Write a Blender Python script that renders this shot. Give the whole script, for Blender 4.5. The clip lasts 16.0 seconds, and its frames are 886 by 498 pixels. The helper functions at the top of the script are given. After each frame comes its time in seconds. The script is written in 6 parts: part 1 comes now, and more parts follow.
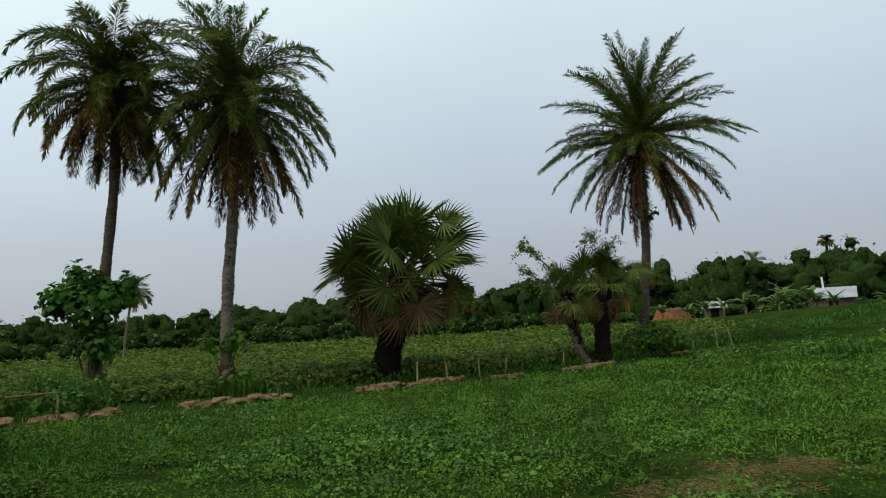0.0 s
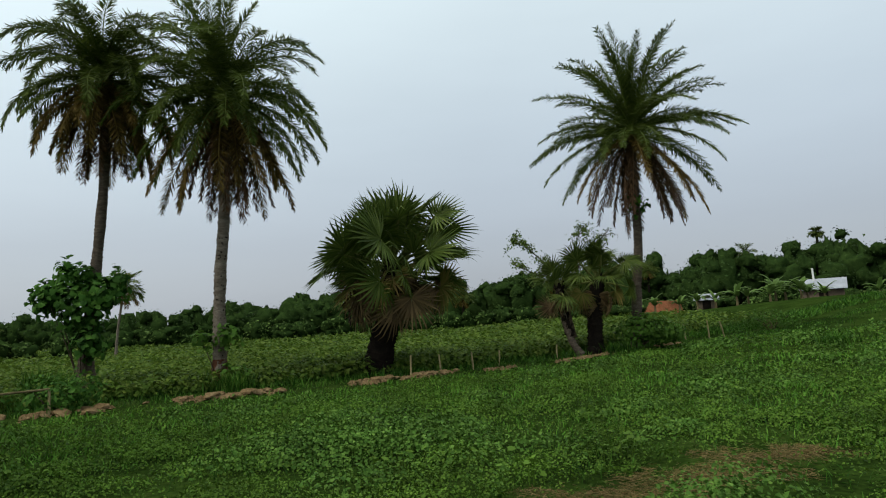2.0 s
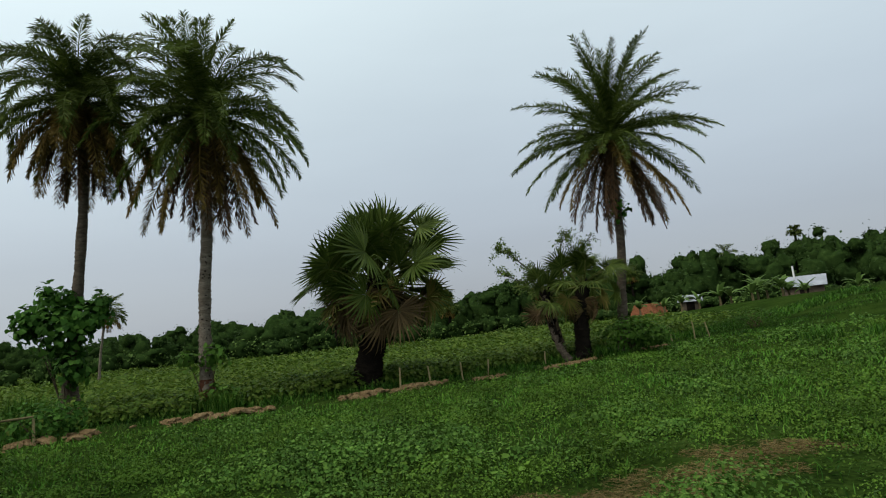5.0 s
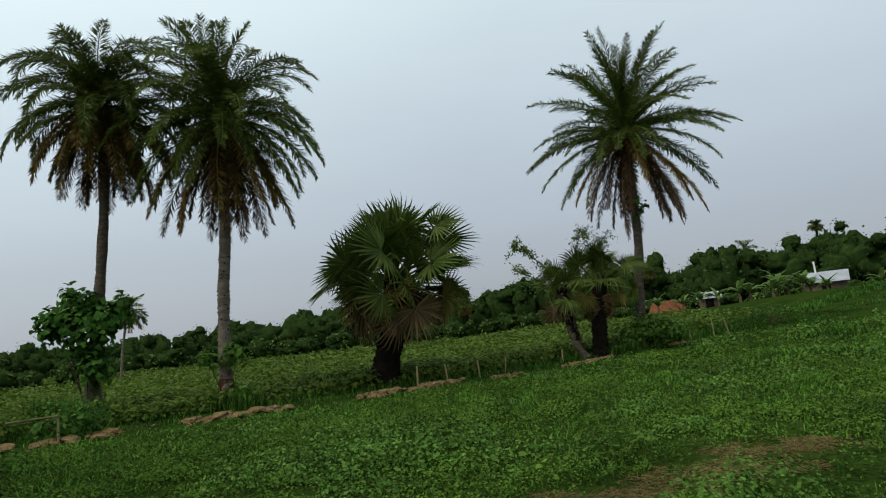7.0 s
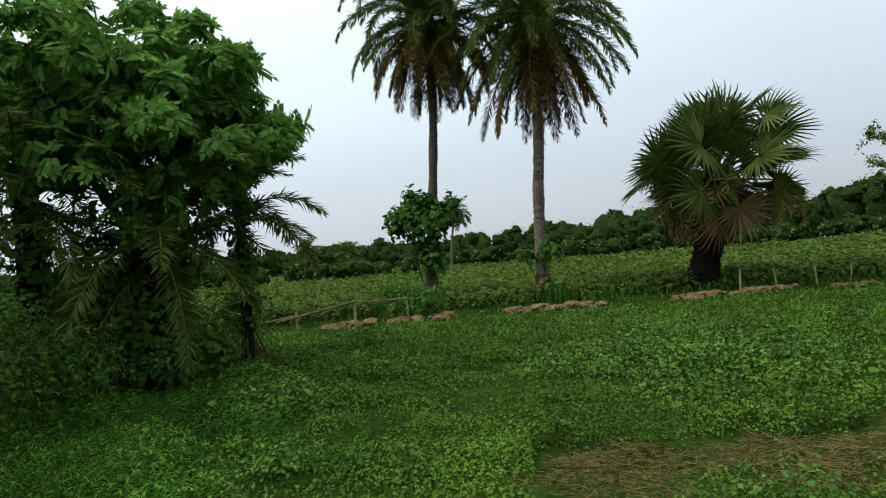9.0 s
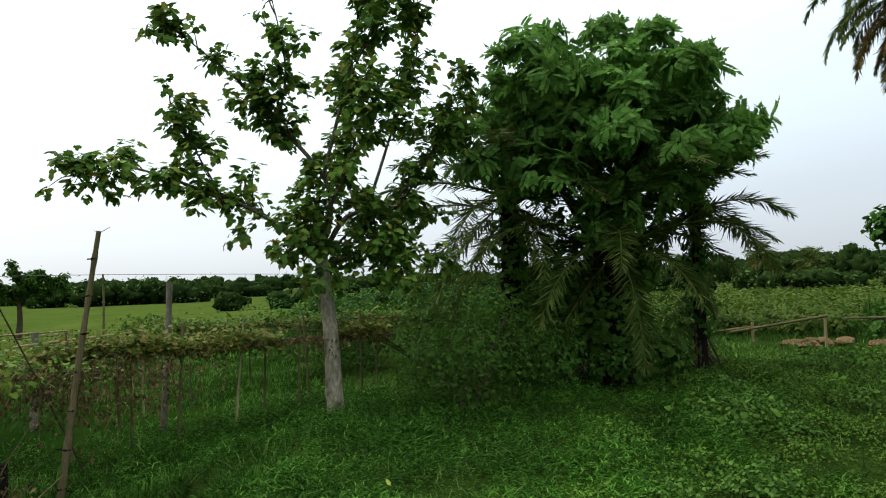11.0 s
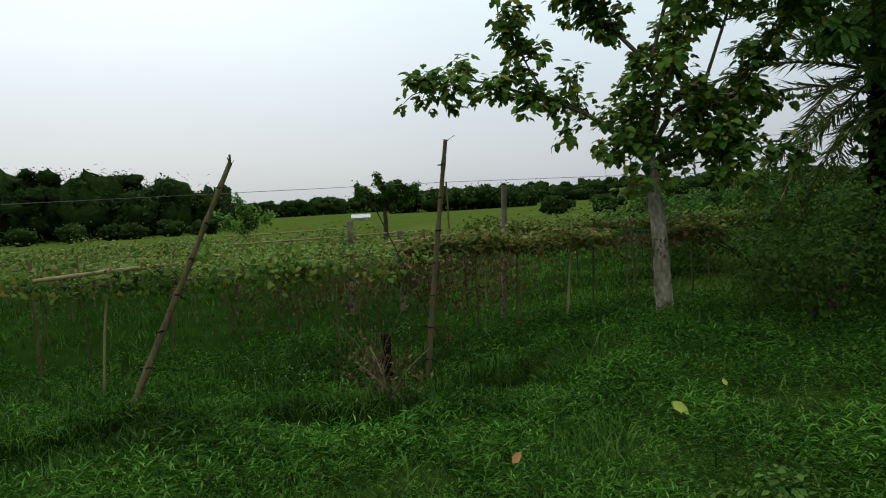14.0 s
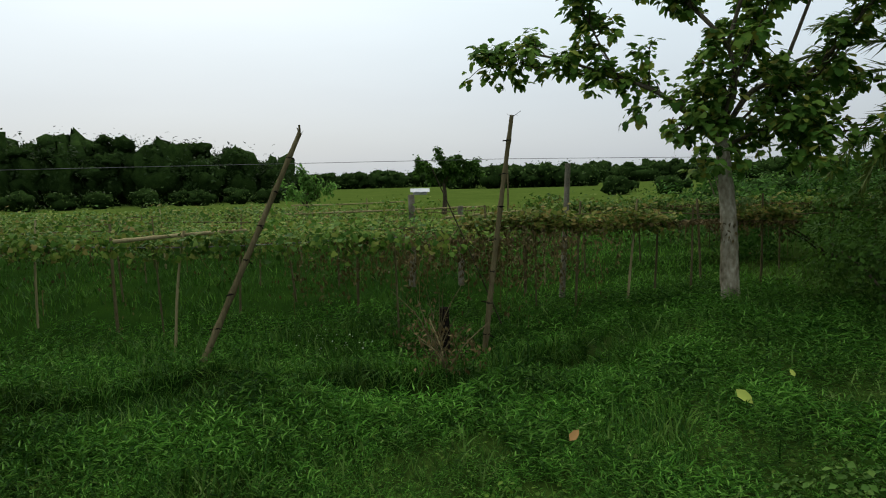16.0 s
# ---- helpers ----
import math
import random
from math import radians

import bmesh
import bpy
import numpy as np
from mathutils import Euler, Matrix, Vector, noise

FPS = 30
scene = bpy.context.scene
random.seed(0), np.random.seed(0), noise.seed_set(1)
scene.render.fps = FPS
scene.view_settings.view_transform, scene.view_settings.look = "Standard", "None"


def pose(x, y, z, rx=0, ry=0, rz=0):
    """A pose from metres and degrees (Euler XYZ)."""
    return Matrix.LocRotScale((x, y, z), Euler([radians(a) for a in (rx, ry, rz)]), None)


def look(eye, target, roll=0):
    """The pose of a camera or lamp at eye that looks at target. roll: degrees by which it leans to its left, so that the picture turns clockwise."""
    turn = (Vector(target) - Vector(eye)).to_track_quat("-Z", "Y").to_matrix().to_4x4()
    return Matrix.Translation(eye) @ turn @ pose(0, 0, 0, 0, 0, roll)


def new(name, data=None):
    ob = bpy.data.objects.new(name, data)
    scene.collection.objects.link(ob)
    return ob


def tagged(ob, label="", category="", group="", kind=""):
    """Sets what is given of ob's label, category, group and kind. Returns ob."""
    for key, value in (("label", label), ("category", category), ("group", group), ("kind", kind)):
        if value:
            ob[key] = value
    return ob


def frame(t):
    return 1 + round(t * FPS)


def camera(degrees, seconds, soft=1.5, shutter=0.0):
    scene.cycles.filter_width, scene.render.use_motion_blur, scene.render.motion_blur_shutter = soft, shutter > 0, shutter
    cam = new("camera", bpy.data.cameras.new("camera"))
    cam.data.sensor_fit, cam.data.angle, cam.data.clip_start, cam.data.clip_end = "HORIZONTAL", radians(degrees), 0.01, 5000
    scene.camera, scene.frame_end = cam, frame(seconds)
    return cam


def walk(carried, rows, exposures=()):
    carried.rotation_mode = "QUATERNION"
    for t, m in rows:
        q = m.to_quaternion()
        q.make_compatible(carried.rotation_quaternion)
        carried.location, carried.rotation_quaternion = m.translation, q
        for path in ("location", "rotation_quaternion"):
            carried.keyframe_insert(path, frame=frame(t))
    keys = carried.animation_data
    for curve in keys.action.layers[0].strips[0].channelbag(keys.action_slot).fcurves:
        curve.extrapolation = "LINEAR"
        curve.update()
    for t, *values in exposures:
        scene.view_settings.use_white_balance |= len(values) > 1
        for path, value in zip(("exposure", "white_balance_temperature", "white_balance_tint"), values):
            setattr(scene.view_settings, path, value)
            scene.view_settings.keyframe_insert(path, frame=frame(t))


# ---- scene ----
cam = camera(67.98, 16.0, soft=1.1)
# seconds, eye, then yaw to the left, pitch up and roll in degrees
ROWS = [
    (0, 0.084, 0.126, 1.689, -0.30, 6.49, -2.62),
    (0.5, 0.090, 0.135, 1.683, 0.52, 5.56, -2.94),
    (1, 0.092, 0.146, 1.674, 1.49, 4.04, -2.92),
    (1.5, 0.091, 0.155, 1.662, -0.26, 3.46, -2.55),
    (2, 0.087, 0.133, 1.650, -0.91, 6.00, -3.11),
    (2.5, 0.020, 0.036, 1.626, 0.49, 4.46, -3.75),
    (3, -0.056, -0.044, 1.606, 3.60, 4.54, -4.58),
    (3.5, 0.026, 0.093, 1.631, 3.54, 4.70, -3.47),
    (4, 0.041, 0.110, 1.632, -0.91, 7.00, -4.14),
    (4.2, 0.044, 0.114, 1.638, -1.36, 6.66, -4.71),
    (6.5, 0.056, 0.088, 1.626, -3.27, 7.52, -5.18),
    (7, 0.062, 0.084, 1.633, -0.95, 6.88, -5.68),
    (7.5, 0.068, 0.070, 1.633, 1.22, 6.12, -5.58),
    (8, 0.068, 0.047, 1.623, 5.25, 4.48, -5.02),
    (8.5, 0.066, 0.032, 1.611, 14.66, 1.67, -5.53),
    (9, 0.002, 0.030, 1.599, 26.22, 0.59, -4.36),
    (9.5, -0.086, -0.031, 1.610, 42.30, 0.98, -4.70),
    (10, -0.165, -0.085, 1.614, 53.98, -0.48, -4.10),
    (10.2, -0.175, -0.086, 1.614, 58.55, 3.36, -2.54),
    (12.3, -0.114, -0.025, 1.596, 69.33, 0.26, -3.26),
    (12.5, -0.111, -0.033, 1.590, 72.26, 0.09, -2.94),
    (13, -0.114, -0.062, 1.583, 79.52, -1.44, -2.27),
    (13.5, -0.111, -0.097, 1.572, 86.76, -2.64, -2.55),
    (14, -0.113, -0.128, 1.569, 91.31, -4.04, -3.34),
    (14.5, -0.149, -0.141, 1.573, 90.89, -4.31, -2.58),
    (15, -0.090, -0.164, 1.567, 93.88, -5.04, -1.80),
    (15.5, -0.090, -0.167, 1.565, 96.22, -5.75, -1.63),
    (16, -0.089, -0.172, 1.562, 96.35, -5.90, -1.56),
]
walk(cam, [(t, pose(x, y, z, 90 + pitch, 0, yaw) @ pose(0, 0, 0, 0, 0, roll)) for t, x, y, z, yaw, pitch, roll in ROWS],
     [(0.0, -0.10), (2.0, -0.06), (3.5, -0.08), (6.5, -0.16), (7.5, -0.16), (8.5, 0.13), (9.5, 0.42), (10.2, 0.45), (12.5, 0.08), (14.0, -0.15), (16.0, -0.12)])

# ---------------------------------------------------------------- world, sun, exposure
SUN_AZ, SUN_EL = 120.0, 48.0        # degrees to the left of straight ahead, degrees above the horizon
world = bpy.data.worlds.new("overcast_sky")
scene.world = world
world.use_nodes = True
wn, wl = world.node_tree.nodes, world.node_tree.links
wn.clear()
w_out = wn.new("ShaderNodeOutputWorld")
w_add = wn.new("ShaderNodeAddShader")
w_sky = wn.new("ShaderNodeTexSky")
w_sky.sky_type, w_sky.sun_disc = "NISHITA", False
w_sky.sun_elevation, w_sky.sun_rotation = radians(SUN_EL), radians(-SUN_AZ)
w_sky.air_density, w_sky.dust_density, w_sky.ozone_density = 1.0, 4.0, 1.0
w_bg1, w_bg2 = wn.new("ShaderNodeBackground"), wn.new("ShaderNodeBackground")
w_bg1.inputs[1].default_value = 0.03
w_bg2.inputs[1].default_value = 1.0
# the cloud cover: dim and mauve at the horizon, brighter overhead and towards the hidden sun
w_tc, w_sep = wn.new("ShaderNodeTexCoord"), wn.new("ShaderNodeSeparateXYZ")
w_ramp = wn.new("ShaderNodeValToRGB")
while len(w_ramp.color_ramp.elements) < 6:
    w_ramp.color_ramp.elements.new(0.5)
for e, (p, c) in zip(w_ramp.color_ramp.elements, [(0.0, (0.365, 0.40, 0.45)), (0.12, (0.405, 0.45, 0.505)), (0.28, (0.535, 0.615, 0.665)), (0.45, (0.68, 0.79, 0.825)), (0.62, (0.85, 0.95, 0.98)), (1.0, (1.5, 1.6, 1.6))]):
    e.position, e.color = p, (*c, 1)
wl.new(w_tc.outputs["Generated"], w_sep.inputs[0])
wl.new(w_sep.outputs[2], w_ramp.inputs[0])
w_dot, w_side = wn.new("ShaderNodeVectorMath"), wn.new("ShaderNodeMapRange")
w_dot.operation = "DOT_PRODUCT"
w_dot.inputs[1].default_value = (-0.95, -0.2, 0.25)
wl.new(w_tc.outputs["Generated"], w_dot.inputs[0])
wl.new(w_dot.outputs["Value"], w_side.inputs[0])
w_side.inputs["From Min"].default_value, w_side.inputs["From Max"].default_value = -0.2, 1.0
w_side.inputs["To Min"].default_value, w_side.inputs["To Max"].default_value = 0.0, 1.0
w_cloud, w_map = wn.new("ShaderNodeTexNoise"), wn.new("ShaderNodeMapping")
w_map.inputs["Scale"].default_value = (1.5, 1.5, 7)
w_cloud.inputs["Scale"].default_value, w_cloud.inputs["Detail"].default_value = 1.6, 5
wl.new(w_tc.outputs["Generated"], w_map.inputs[0])
wl.new(w_map.outputs[0], w_cloud.inputs["Vector"])
w_wisp = wn.new("ShaderNodeMapRange")
w_wisp.inputs["To Min"].default_value, w_wisp.inputs["To Max"].default_value = 0.93, 1.07
wl.new(w_cloud.outputs[0], w_wisp.inputs[0])
w_mul = wn.new("ShaderNodeMix")
w_mul.data_type = "RGBA"
w_mul.blend_type = "MULTIPLY"
w_mul.inputs[0].default_value = 1.0
w_glow = wn.new("ShaderNodeMix")
w_glow.data_type, w_glow.blend_type = "RGBA", "MULTIPLY"
wl.new(w_side.outputs[0], w_glow.inputs[0])
wl.new(w_ramp.outputs[0], w_glow.inputs[6])
w_glow.inputs[7].default_value = (1.40, 1.41, 1.36, 1)
wl.new(w_glow.outputs[2], w_mul.inputs[6])
wl.new(w_wisp.outputs[0], w_mul.inputs[7])
wl.new(w_mul.outputs[2], w_bg2.inputs[0])
wl.new(w_sky.outputs[0], w_bg1.inputs[0])
wl.new(w_bg1.outputs[0], w_add.inputs[0])
wl.new(w_bg2.outputs[0], w_add.inputs[1])
wl.new(w_add.outputs[0], w_out.inputs[0])

sun = new("sun", bpy.data.lights.new("sun", "SUN"))
sun.data.energy, sun.data.angle, sun.data.color = 1.5, radians(12), (1.0, 0.96, 0.9)
_a, _e = radians(SUN_AZ), radians(SUN_EL)
sun.matrix_world = look((-30 * math.sin(_a) * math.cos(_e), 30 * math.cos(_a) * math.cos(_e), 30 * math.sin(_e)), (0, 0, 0))

rng = np.random.default_rng(7)


# ---------------------------------------------------------------- materials
def mat_nodes(name):
    m = bpy.data.materials.new(name)
    m.use_nodes = True
    return m, m.node_tree.nodes, m.node_tree.links, m.node_tree.nodes["Principled BSDF"]


def ramp(n, colours):
    r = n.new("ShaderNodeValToRGB")
    while len(r.color_ramp.elements) < len(colours):
        r.color_ramp.elements.new(0.5)
    for e, (p, c) in zip(r.color_ramp.elements, colours):
        e.position, e.color = p, (*c, 1)
    return r


def foliage(name, colours, rough=0.65, through_light=0.28, patch=0.6, spec=0.06, vary=0.32):
    """Leaves: a colour of its own for every leaf, patches over a few metres, some light through the blade."""
    m, n, l, p = mat_nodes(name)
    geo, info = n.new("ShaderNodeNewGeometry"), n.new("ShaderNodeObjectInfo")
    add = n.new("ShaderNodeMath")
    add.operation = "MULTIPLY_ADD"
    add.inputs[1].default_value = 0.8
    l.new(geo.outputs["Random Per Island"], add.inputs[0])
    sc = n.new("ShaderNodeMath")
    sc.operation = "MULTIPLY"
    sc.inputs[1].default_value = 0.2
    l.new(info.outputs["Random"], sc.inputs[0])
    l.new(sc.outputs[0], add.inputs[2])
    k = len(colours) - 1
    r = ramp(n, [(i / k, c) for i, c in enumerate(colours)])
    l.new(add.outputs[0], r.inputs[0])
    nz = n.new("ShaderNodeTexNoise")
    nz.inputs["Scale"].default_value, nz.inputs["Detail"].default_value = patch, 3
    l.new(geo.outputs["Position"], nz.inputs["Vector"])
    hs = n.new("ShaderNodeHueSaturation")
    mr = n.new("ShaderNodeMapRange")
    mr.inputs["From Min"].default_value, mr.inputs["From Max"].default_value = 0.3, 0.7
    mr.inputs["To Min"].default_value, mr.inputs["To Max"].default_value = 1 - vary, 1 + vary
    l.new(nz.outputs[0], mr.inputs[0])
    l.new(mr.outputs[0], hs.inputs["Value"])
    l.new(r.outputs[0], hs.inputs["Color"])
    l.new(hs.outputs[0], p.inputs["Base Color"])
    p.inputs["Roughness"].default_value = rough
    p.inputs["Specular IOR Level"].default_value = spec
    tr, mix, out = n.new("ShaderNodeBsdfTranslucent"), n.new("ShaderNodeMixShader"), n["Material Output"]
    l.new(hs.outputs[0], tr.inputs[0])
    mix.inputs[0].default_value = through_light
    l.new(p.outputs[0], mix.inputs[1])
    l.new(tr.outputs[0], mix.inputs[2])
    l.new(mix.outputs[0], out.inputs[0])
    return m


def surface(name, colours, scale, rough=0.85, bump=0.4, stretch=(1, 1, 1), bump_scale=None, metal=0.0, coord="Object"):
    """A rough natural surface: two scales of noise for the colour, fine relief."""
    m, n, l, p = mat_nodes(name)
    tc, mp = n.new("ShaderNodeTexCoord"), n.new("ShaderNodeMapping")
    mp.inputs["Scale"].default_value = stretch
    l.new(tc.outputs[coord], mp.inputs[0])
    a, b = n.new("ShaderNodeTexNoise"), n.new("ShaderNodeTexNoise")
    a.inputs["Scale"].default_value, a.inputs["Detail"].default_value = scale, 8
    b.inputs["Scale"].default_value, b.inputs["Detail"].default_value = bump_scale or scale * 9, 6
    l.new(mp.outputs[0], a.inputs["Vector"])
    l.new(mp.outputs[0], b.inputs["Vector"])
    mx = n.new("ShaderNodeMath")
    mx.operation = "MULTIPLY_ADD"
    mx.inputs[1].default_value = 0.5
    l.new(b.outputs[0], mx.inputs[0])
    hf = n.new("ShaderNodeMath")
    hf.operation = "MULTIPLY"
    hf.inputs[1].default_value = 0.5
    l.new(a.outputs[0], hf.inputs[0])
    l.new(hf.outputs[0], mx.inputs[2])
    k = len(colours) - 1
    r = ramp(n, [(0.3 + 0.4 * i / k, c) for i, c in enumerate(colours)])
    l.new(mx.outputs[0], r.inputs[0])
    l.new(r.outputs[0], p.inputs["Base Color"])
    bp = n.new("ShaderNodeBump")
    bp.inputs["Strength"].default_value, bp.inputs["Distance"].default_value = bump, 0.02
    l.new(b.outputs[0], bp.inputs["Height"])
    l.new(bp.outputs[0], p.inputs["Normal"])
    p.inputs["Roughness"].default_value, p.inputs["Metallic"].default_value = rough, metal
    p.inputs["Specular IOR Level"].default_value = 0.0 if metal == 0 else 0.4
    return m


# soil and turf colours are darkened to stand in for shade between the plants
M_GROUND = surface("shade_toned_soil", [(0.006, 0.011, 0.003), (0.011, 0.022, 0.004), (0.022, 0.042, 0.007), (0.038, 0.050, 0.013)], 0.9, bump_scale=14, coord="Object")
M_TURF = surface("shade_toned_turf", [(0.006, 0.016, 0.002), (0.010, 0.027, 0.004), (0.019, 0.044, 0.005)], 1.2, bump=0.8, bump_scale=30)
M_FIELD = surface("crop_ground", [(0.032, 0.053, 0.010), (0.051, 0.078, 0.014), (0.077, 0.104, 0.022)], 0.25, bump_scale=3)
M_HERB = foliage("herb_leaves", [(0.037, 0.083, 0.009), (0.055, 0.112, 0.012), (0.076, 0.142, 0.017), (0.106, 0.175, 0.026)], through_light=0.16, patch=0.8, vary=0.45)
M_DARKHERB = foliage("dark_herb_leaves", [(0.022, 0.058, 0.008), (0.040, 0.092, 0.013), (0.060, 0.126, 0.019), (0.096, 0.172, 0.03)], through_light=0.16, patch=0.8, vary=0.45)
M_WEED = foliage("weed_leaves", [(0.007, 0.028, 0.003), (0.026, 0.090, 0.008), (0.070, 0.185, 0.020), (0.150, 0.290, 0.05)], through_light=0.16, patch=1.1, vary=0.5)
M_CLOVER = foliage("clover_leaves", [(0.034, 0.072, 0.008), (0.054, 0.106, 0.012), (0.078, 0.136, 0.016), (0.11, 0.172, 0.025)], patch=1.1, vary=0.5)
# bright meadow grass; between the trellises its brightness stands in for sky light
M_BRIGHT_GRASS = foliage("bright_grass_blades", [(0.045, 0.125, 0.012), (0.066, 0.165, 0.017), (0.10, 0.205, 0.026)], through_light=0.16)
M_GRASS = foliage("grass_blades", [(0.007, 0.025, 0.003), (0.019, 0.063, 0.006), (0.040, 0.108, 0.010), (0.092, 0.165, 0.026)], through_light=0.16, patch=1.1, vary=0.5)
M_CROP = foliage("crop_leaves", [(0.029, 0.057, 0.008), (0.050, 0.089, 0.011), (0.075, 0.115, 0.016), (0.115, 0.146, 0.032)], patch=0.15)
M_VINE = foliage("vine_leaves", [(0.015, 0.042, 0.006), (0.036, 0.088, 0.012), (0.062, 0.128, 0.017), (0.10, 0.17, 0.025), (0.15, 0.19, 0.032), (0.19, 0.13, 0.045)], patch=0.5)
M_PALEVINE = foliage("yellowing_vine_leaves", [(0.04, 0.08, 0.012), (0.09, 0.14, 0.02), (0.16, 0.18, 0.032), (0.23, 0.18, 0.05), (0.19, 0.11, 0.04)], patch=0.5)
M_DRYVINE = foliage("dry_vine_leaves", [(0.035, 0.027, 0.011), (0.065, 0.048, 0.018), (0.12, 0.083, 0.032), (0.045, 0.058, 0.016)], through_light=0.1)
M_PALM = foliage("date_frond_green", [(0.040, 0.062, 0.012), (0.068, 0.098, 0.018), (0.115, 0.148, 0.030)], rough=0.45, through_light=0.25, patch=0.4)
M_PALM_OLD = foliage("date_frond_olive", [(0.075, 0.058, 0.016), (0.125, 0.085, 0.022), (0.18, 0.11, 0.03)], through_light=0.12)
M_PALM_DEAD = foliage("date_frond_dead", [(0.04, 0.026, 0.015), (0.075, 0.045, 0.024), (0.115, 0.065, 0.032)], through_light=0.05)
M_FAN = foliage("fan_leaf_green", [(0.042, 0.068, 0.013), (0.070, 0.105, 0.019), (0.120, 0.155, 0.034)], rough=0.4, through_light=0.2)
M_FAN_OLD = foliage("fan_leaf_yellowing", [(0.09, 0.10, 0.022), (0.15, 0.14, 0.035), (0.20, 0.13, 0.05)], through_light=0.15)
M_FAN_DEAD = foliage("fan_leaf_dead", [(0.055, 0.038, 0.018), (0.10, 0.068, 0.032), (0.16, 0.108, 0.05)], through_light=0.05)
M_TREE = foliage("heart_leaves", [(0.023, 0.058, 0.009), (0.039, 0.094, 0.014), (0.057, 0.126, 0.018), (0.081, 0.168, 0.025), (0.127, 0.216, 0.034), (0.138, 0.216, 0.034), (0.299, 0.252, 0.046)], patch=0.8)
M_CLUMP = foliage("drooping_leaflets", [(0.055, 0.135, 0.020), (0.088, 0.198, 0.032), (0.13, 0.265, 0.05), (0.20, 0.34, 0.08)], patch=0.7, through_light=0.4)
M_AIRY = foliage("airy_light_leaves", [(0.06, 0.10, 0.02), (0.09, 0.14, 0.03), (0.13, 0.18, 0.045)], patch=0.7)
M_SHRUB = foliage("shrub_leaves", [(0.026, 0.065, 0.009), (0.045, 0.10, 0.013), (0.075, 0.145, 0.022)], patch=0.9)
M_IVY = foliage("creeper_leaves", [(0.012, 0.040, 0.006), (0.026, 0.075, 0.011), (0.05, 0.125, 0.018), (0.085, 0.18, 0.03)], patch=1.5)
M_WOODS = foliage("far_tree_leaves", [(0.012, 0.026, 0.006), (0.021, 0.043, 0.009), (0.033, 0.061, 0.013)], patch=0.12, through_light=0.1, vary=0.45)
# light bushes, and the horizon belt where the paler colour stands in for haze
M_EDGE = foliage("far_bush_and_haze_leaves", [(0.03, 0.06, 0.012), (0.05, 0.09, 0.018), (0.08, 0.125, 0.028)], patch=0.15, through_light=0.1, vary=0.45)
M_BANANA = foliage("banana_leaves", [(0.05, 0.095, 0.02), (0.075, 0.13, 0.028), (0.10, 0.15, 0.04)], through_light=0.3)
M_STEM = foliage("grass_stems", [(0.053, 0.112, 0.017), (0.090, 0.158, 0.032), (0.135, 0.195, 0.056)])
M_STRAW = foliage("dry_straw", [(0.07, 0.05, 0.018), (0.13, 0.09, 0.034), (0.22, 0.16, 0.07)], through_light=0.1)
M_SOIL = surface("dry_clods", [(0.065, 0.042, 0.020), (0.145, 0.098, 0.048), (0.275, 0.20, 0.11)], 5, bump=0.8)
M_BARK_PALM = surface("palm_bark", [(0.03, 0.024, 0.018), (0.075, 0.06, 0.045), (0.15, 0.125, 0.10)], 4, bump=0.9, stretch=(1, 1, 3), bump_scale=22)
M_BARK_PALE = surface("palm_bark_pale", [(0.05, 0.04, 0.03), (0.13, 0.11, 0.085), (0.22, 0.19, 0.155)], 4, bump=0.9, stretch=(1, 1, 3), bump_scale=22)
M_FOOT = surface("reddish_bark", [(0.035, 0.016, 0.010), (0.07, 0.03, 0.018), (0.10, 0.05, 0.03)], 5, bump=0.9, bump_scale=25)
M_BARK_DARK = surface("dark_bark", [(0.005, 0.0045, 0.004), (0.012, 0.010, 0.008), (0.024, 0.018, 0.013)], 6, bump=1.0, bump_scale=30)
# inner masses of far crowns: shade among the leaves put into a dark colour
M_CROWN_SHADE = surface("crown_shade", [(0.007, 0.014, 0.004), (0.016, 0.032, 0.008), (0.036, 0.062, 0.014)], 2, bump=1.0)
M_BARK_TREE = surface("grey_bark", [(0.058, 0.047, 0.030), (0.17, 0.147, 0.097), (0.28, 0.252, 0.182), (0.50, 0.46, 0.37)], 5.5, bump=0.7, stretch=(1, 1, 0.55), bump_scale=24)
M_LIMB = surface("limb_bark", [(0.035, 0.028, 0.02), (0.09, 0.076, 0.052), (0.19, 0.165, 0.12)], 8, bump=0.5)
M_TWIG = surface("branch_bark", [(0.025, 0.02, 0.014), (0.06, 0.048, 0.032), (0.12, 0.095, 0.065)], 8, bump=0.5)
M_BAMBOO = surface("weathered_bamboo", [(0.05, 0.041, 0.02), (0.108, 0.088, 0.045), (0.185, 0.152, 0.08)], 3, rough=0.65, bump=0.3, stretch=(4, 4, 0.6))
M_BAMBOO_PALE = surface("dry_bamboo", [(0.15, 0.12, 0.055), (0.25, 0.205, 0.105), (0.34, 0.28, 0.15)], 3, rough=0.6, bump=0.3, stretch=(4, 4, 0.6))
M_STALK = surface("leaf_stalk", [(0.06, 0.075, 0.02), (0.10, 0.115, 0.035), (0.15, 0.15, 0.05)], 4, rough=0.6, bump=0.2)
M_CONCRETE = surface("old_concrete", [(0.09, 0.08, 0.055), (0.17, 0.15, 0.11), (0.27, 0.24, 0.18)], 6, bump=0.6)
M_TIN = surface("tin_roof", [(0.156, 0.168, 0.183), (0.234, 0.250, 0.269), (0.312, 0.328, 0.351)], 1.2, rough=0.45, bump=0.1, metal=0.2)
M_BRICK = surface("red_brick", [(0.16, 0.065, 0.035), (0.26, 0.10, 0.05), (0.33, 0.14, 0.075)], 2.5, bump=0.5)
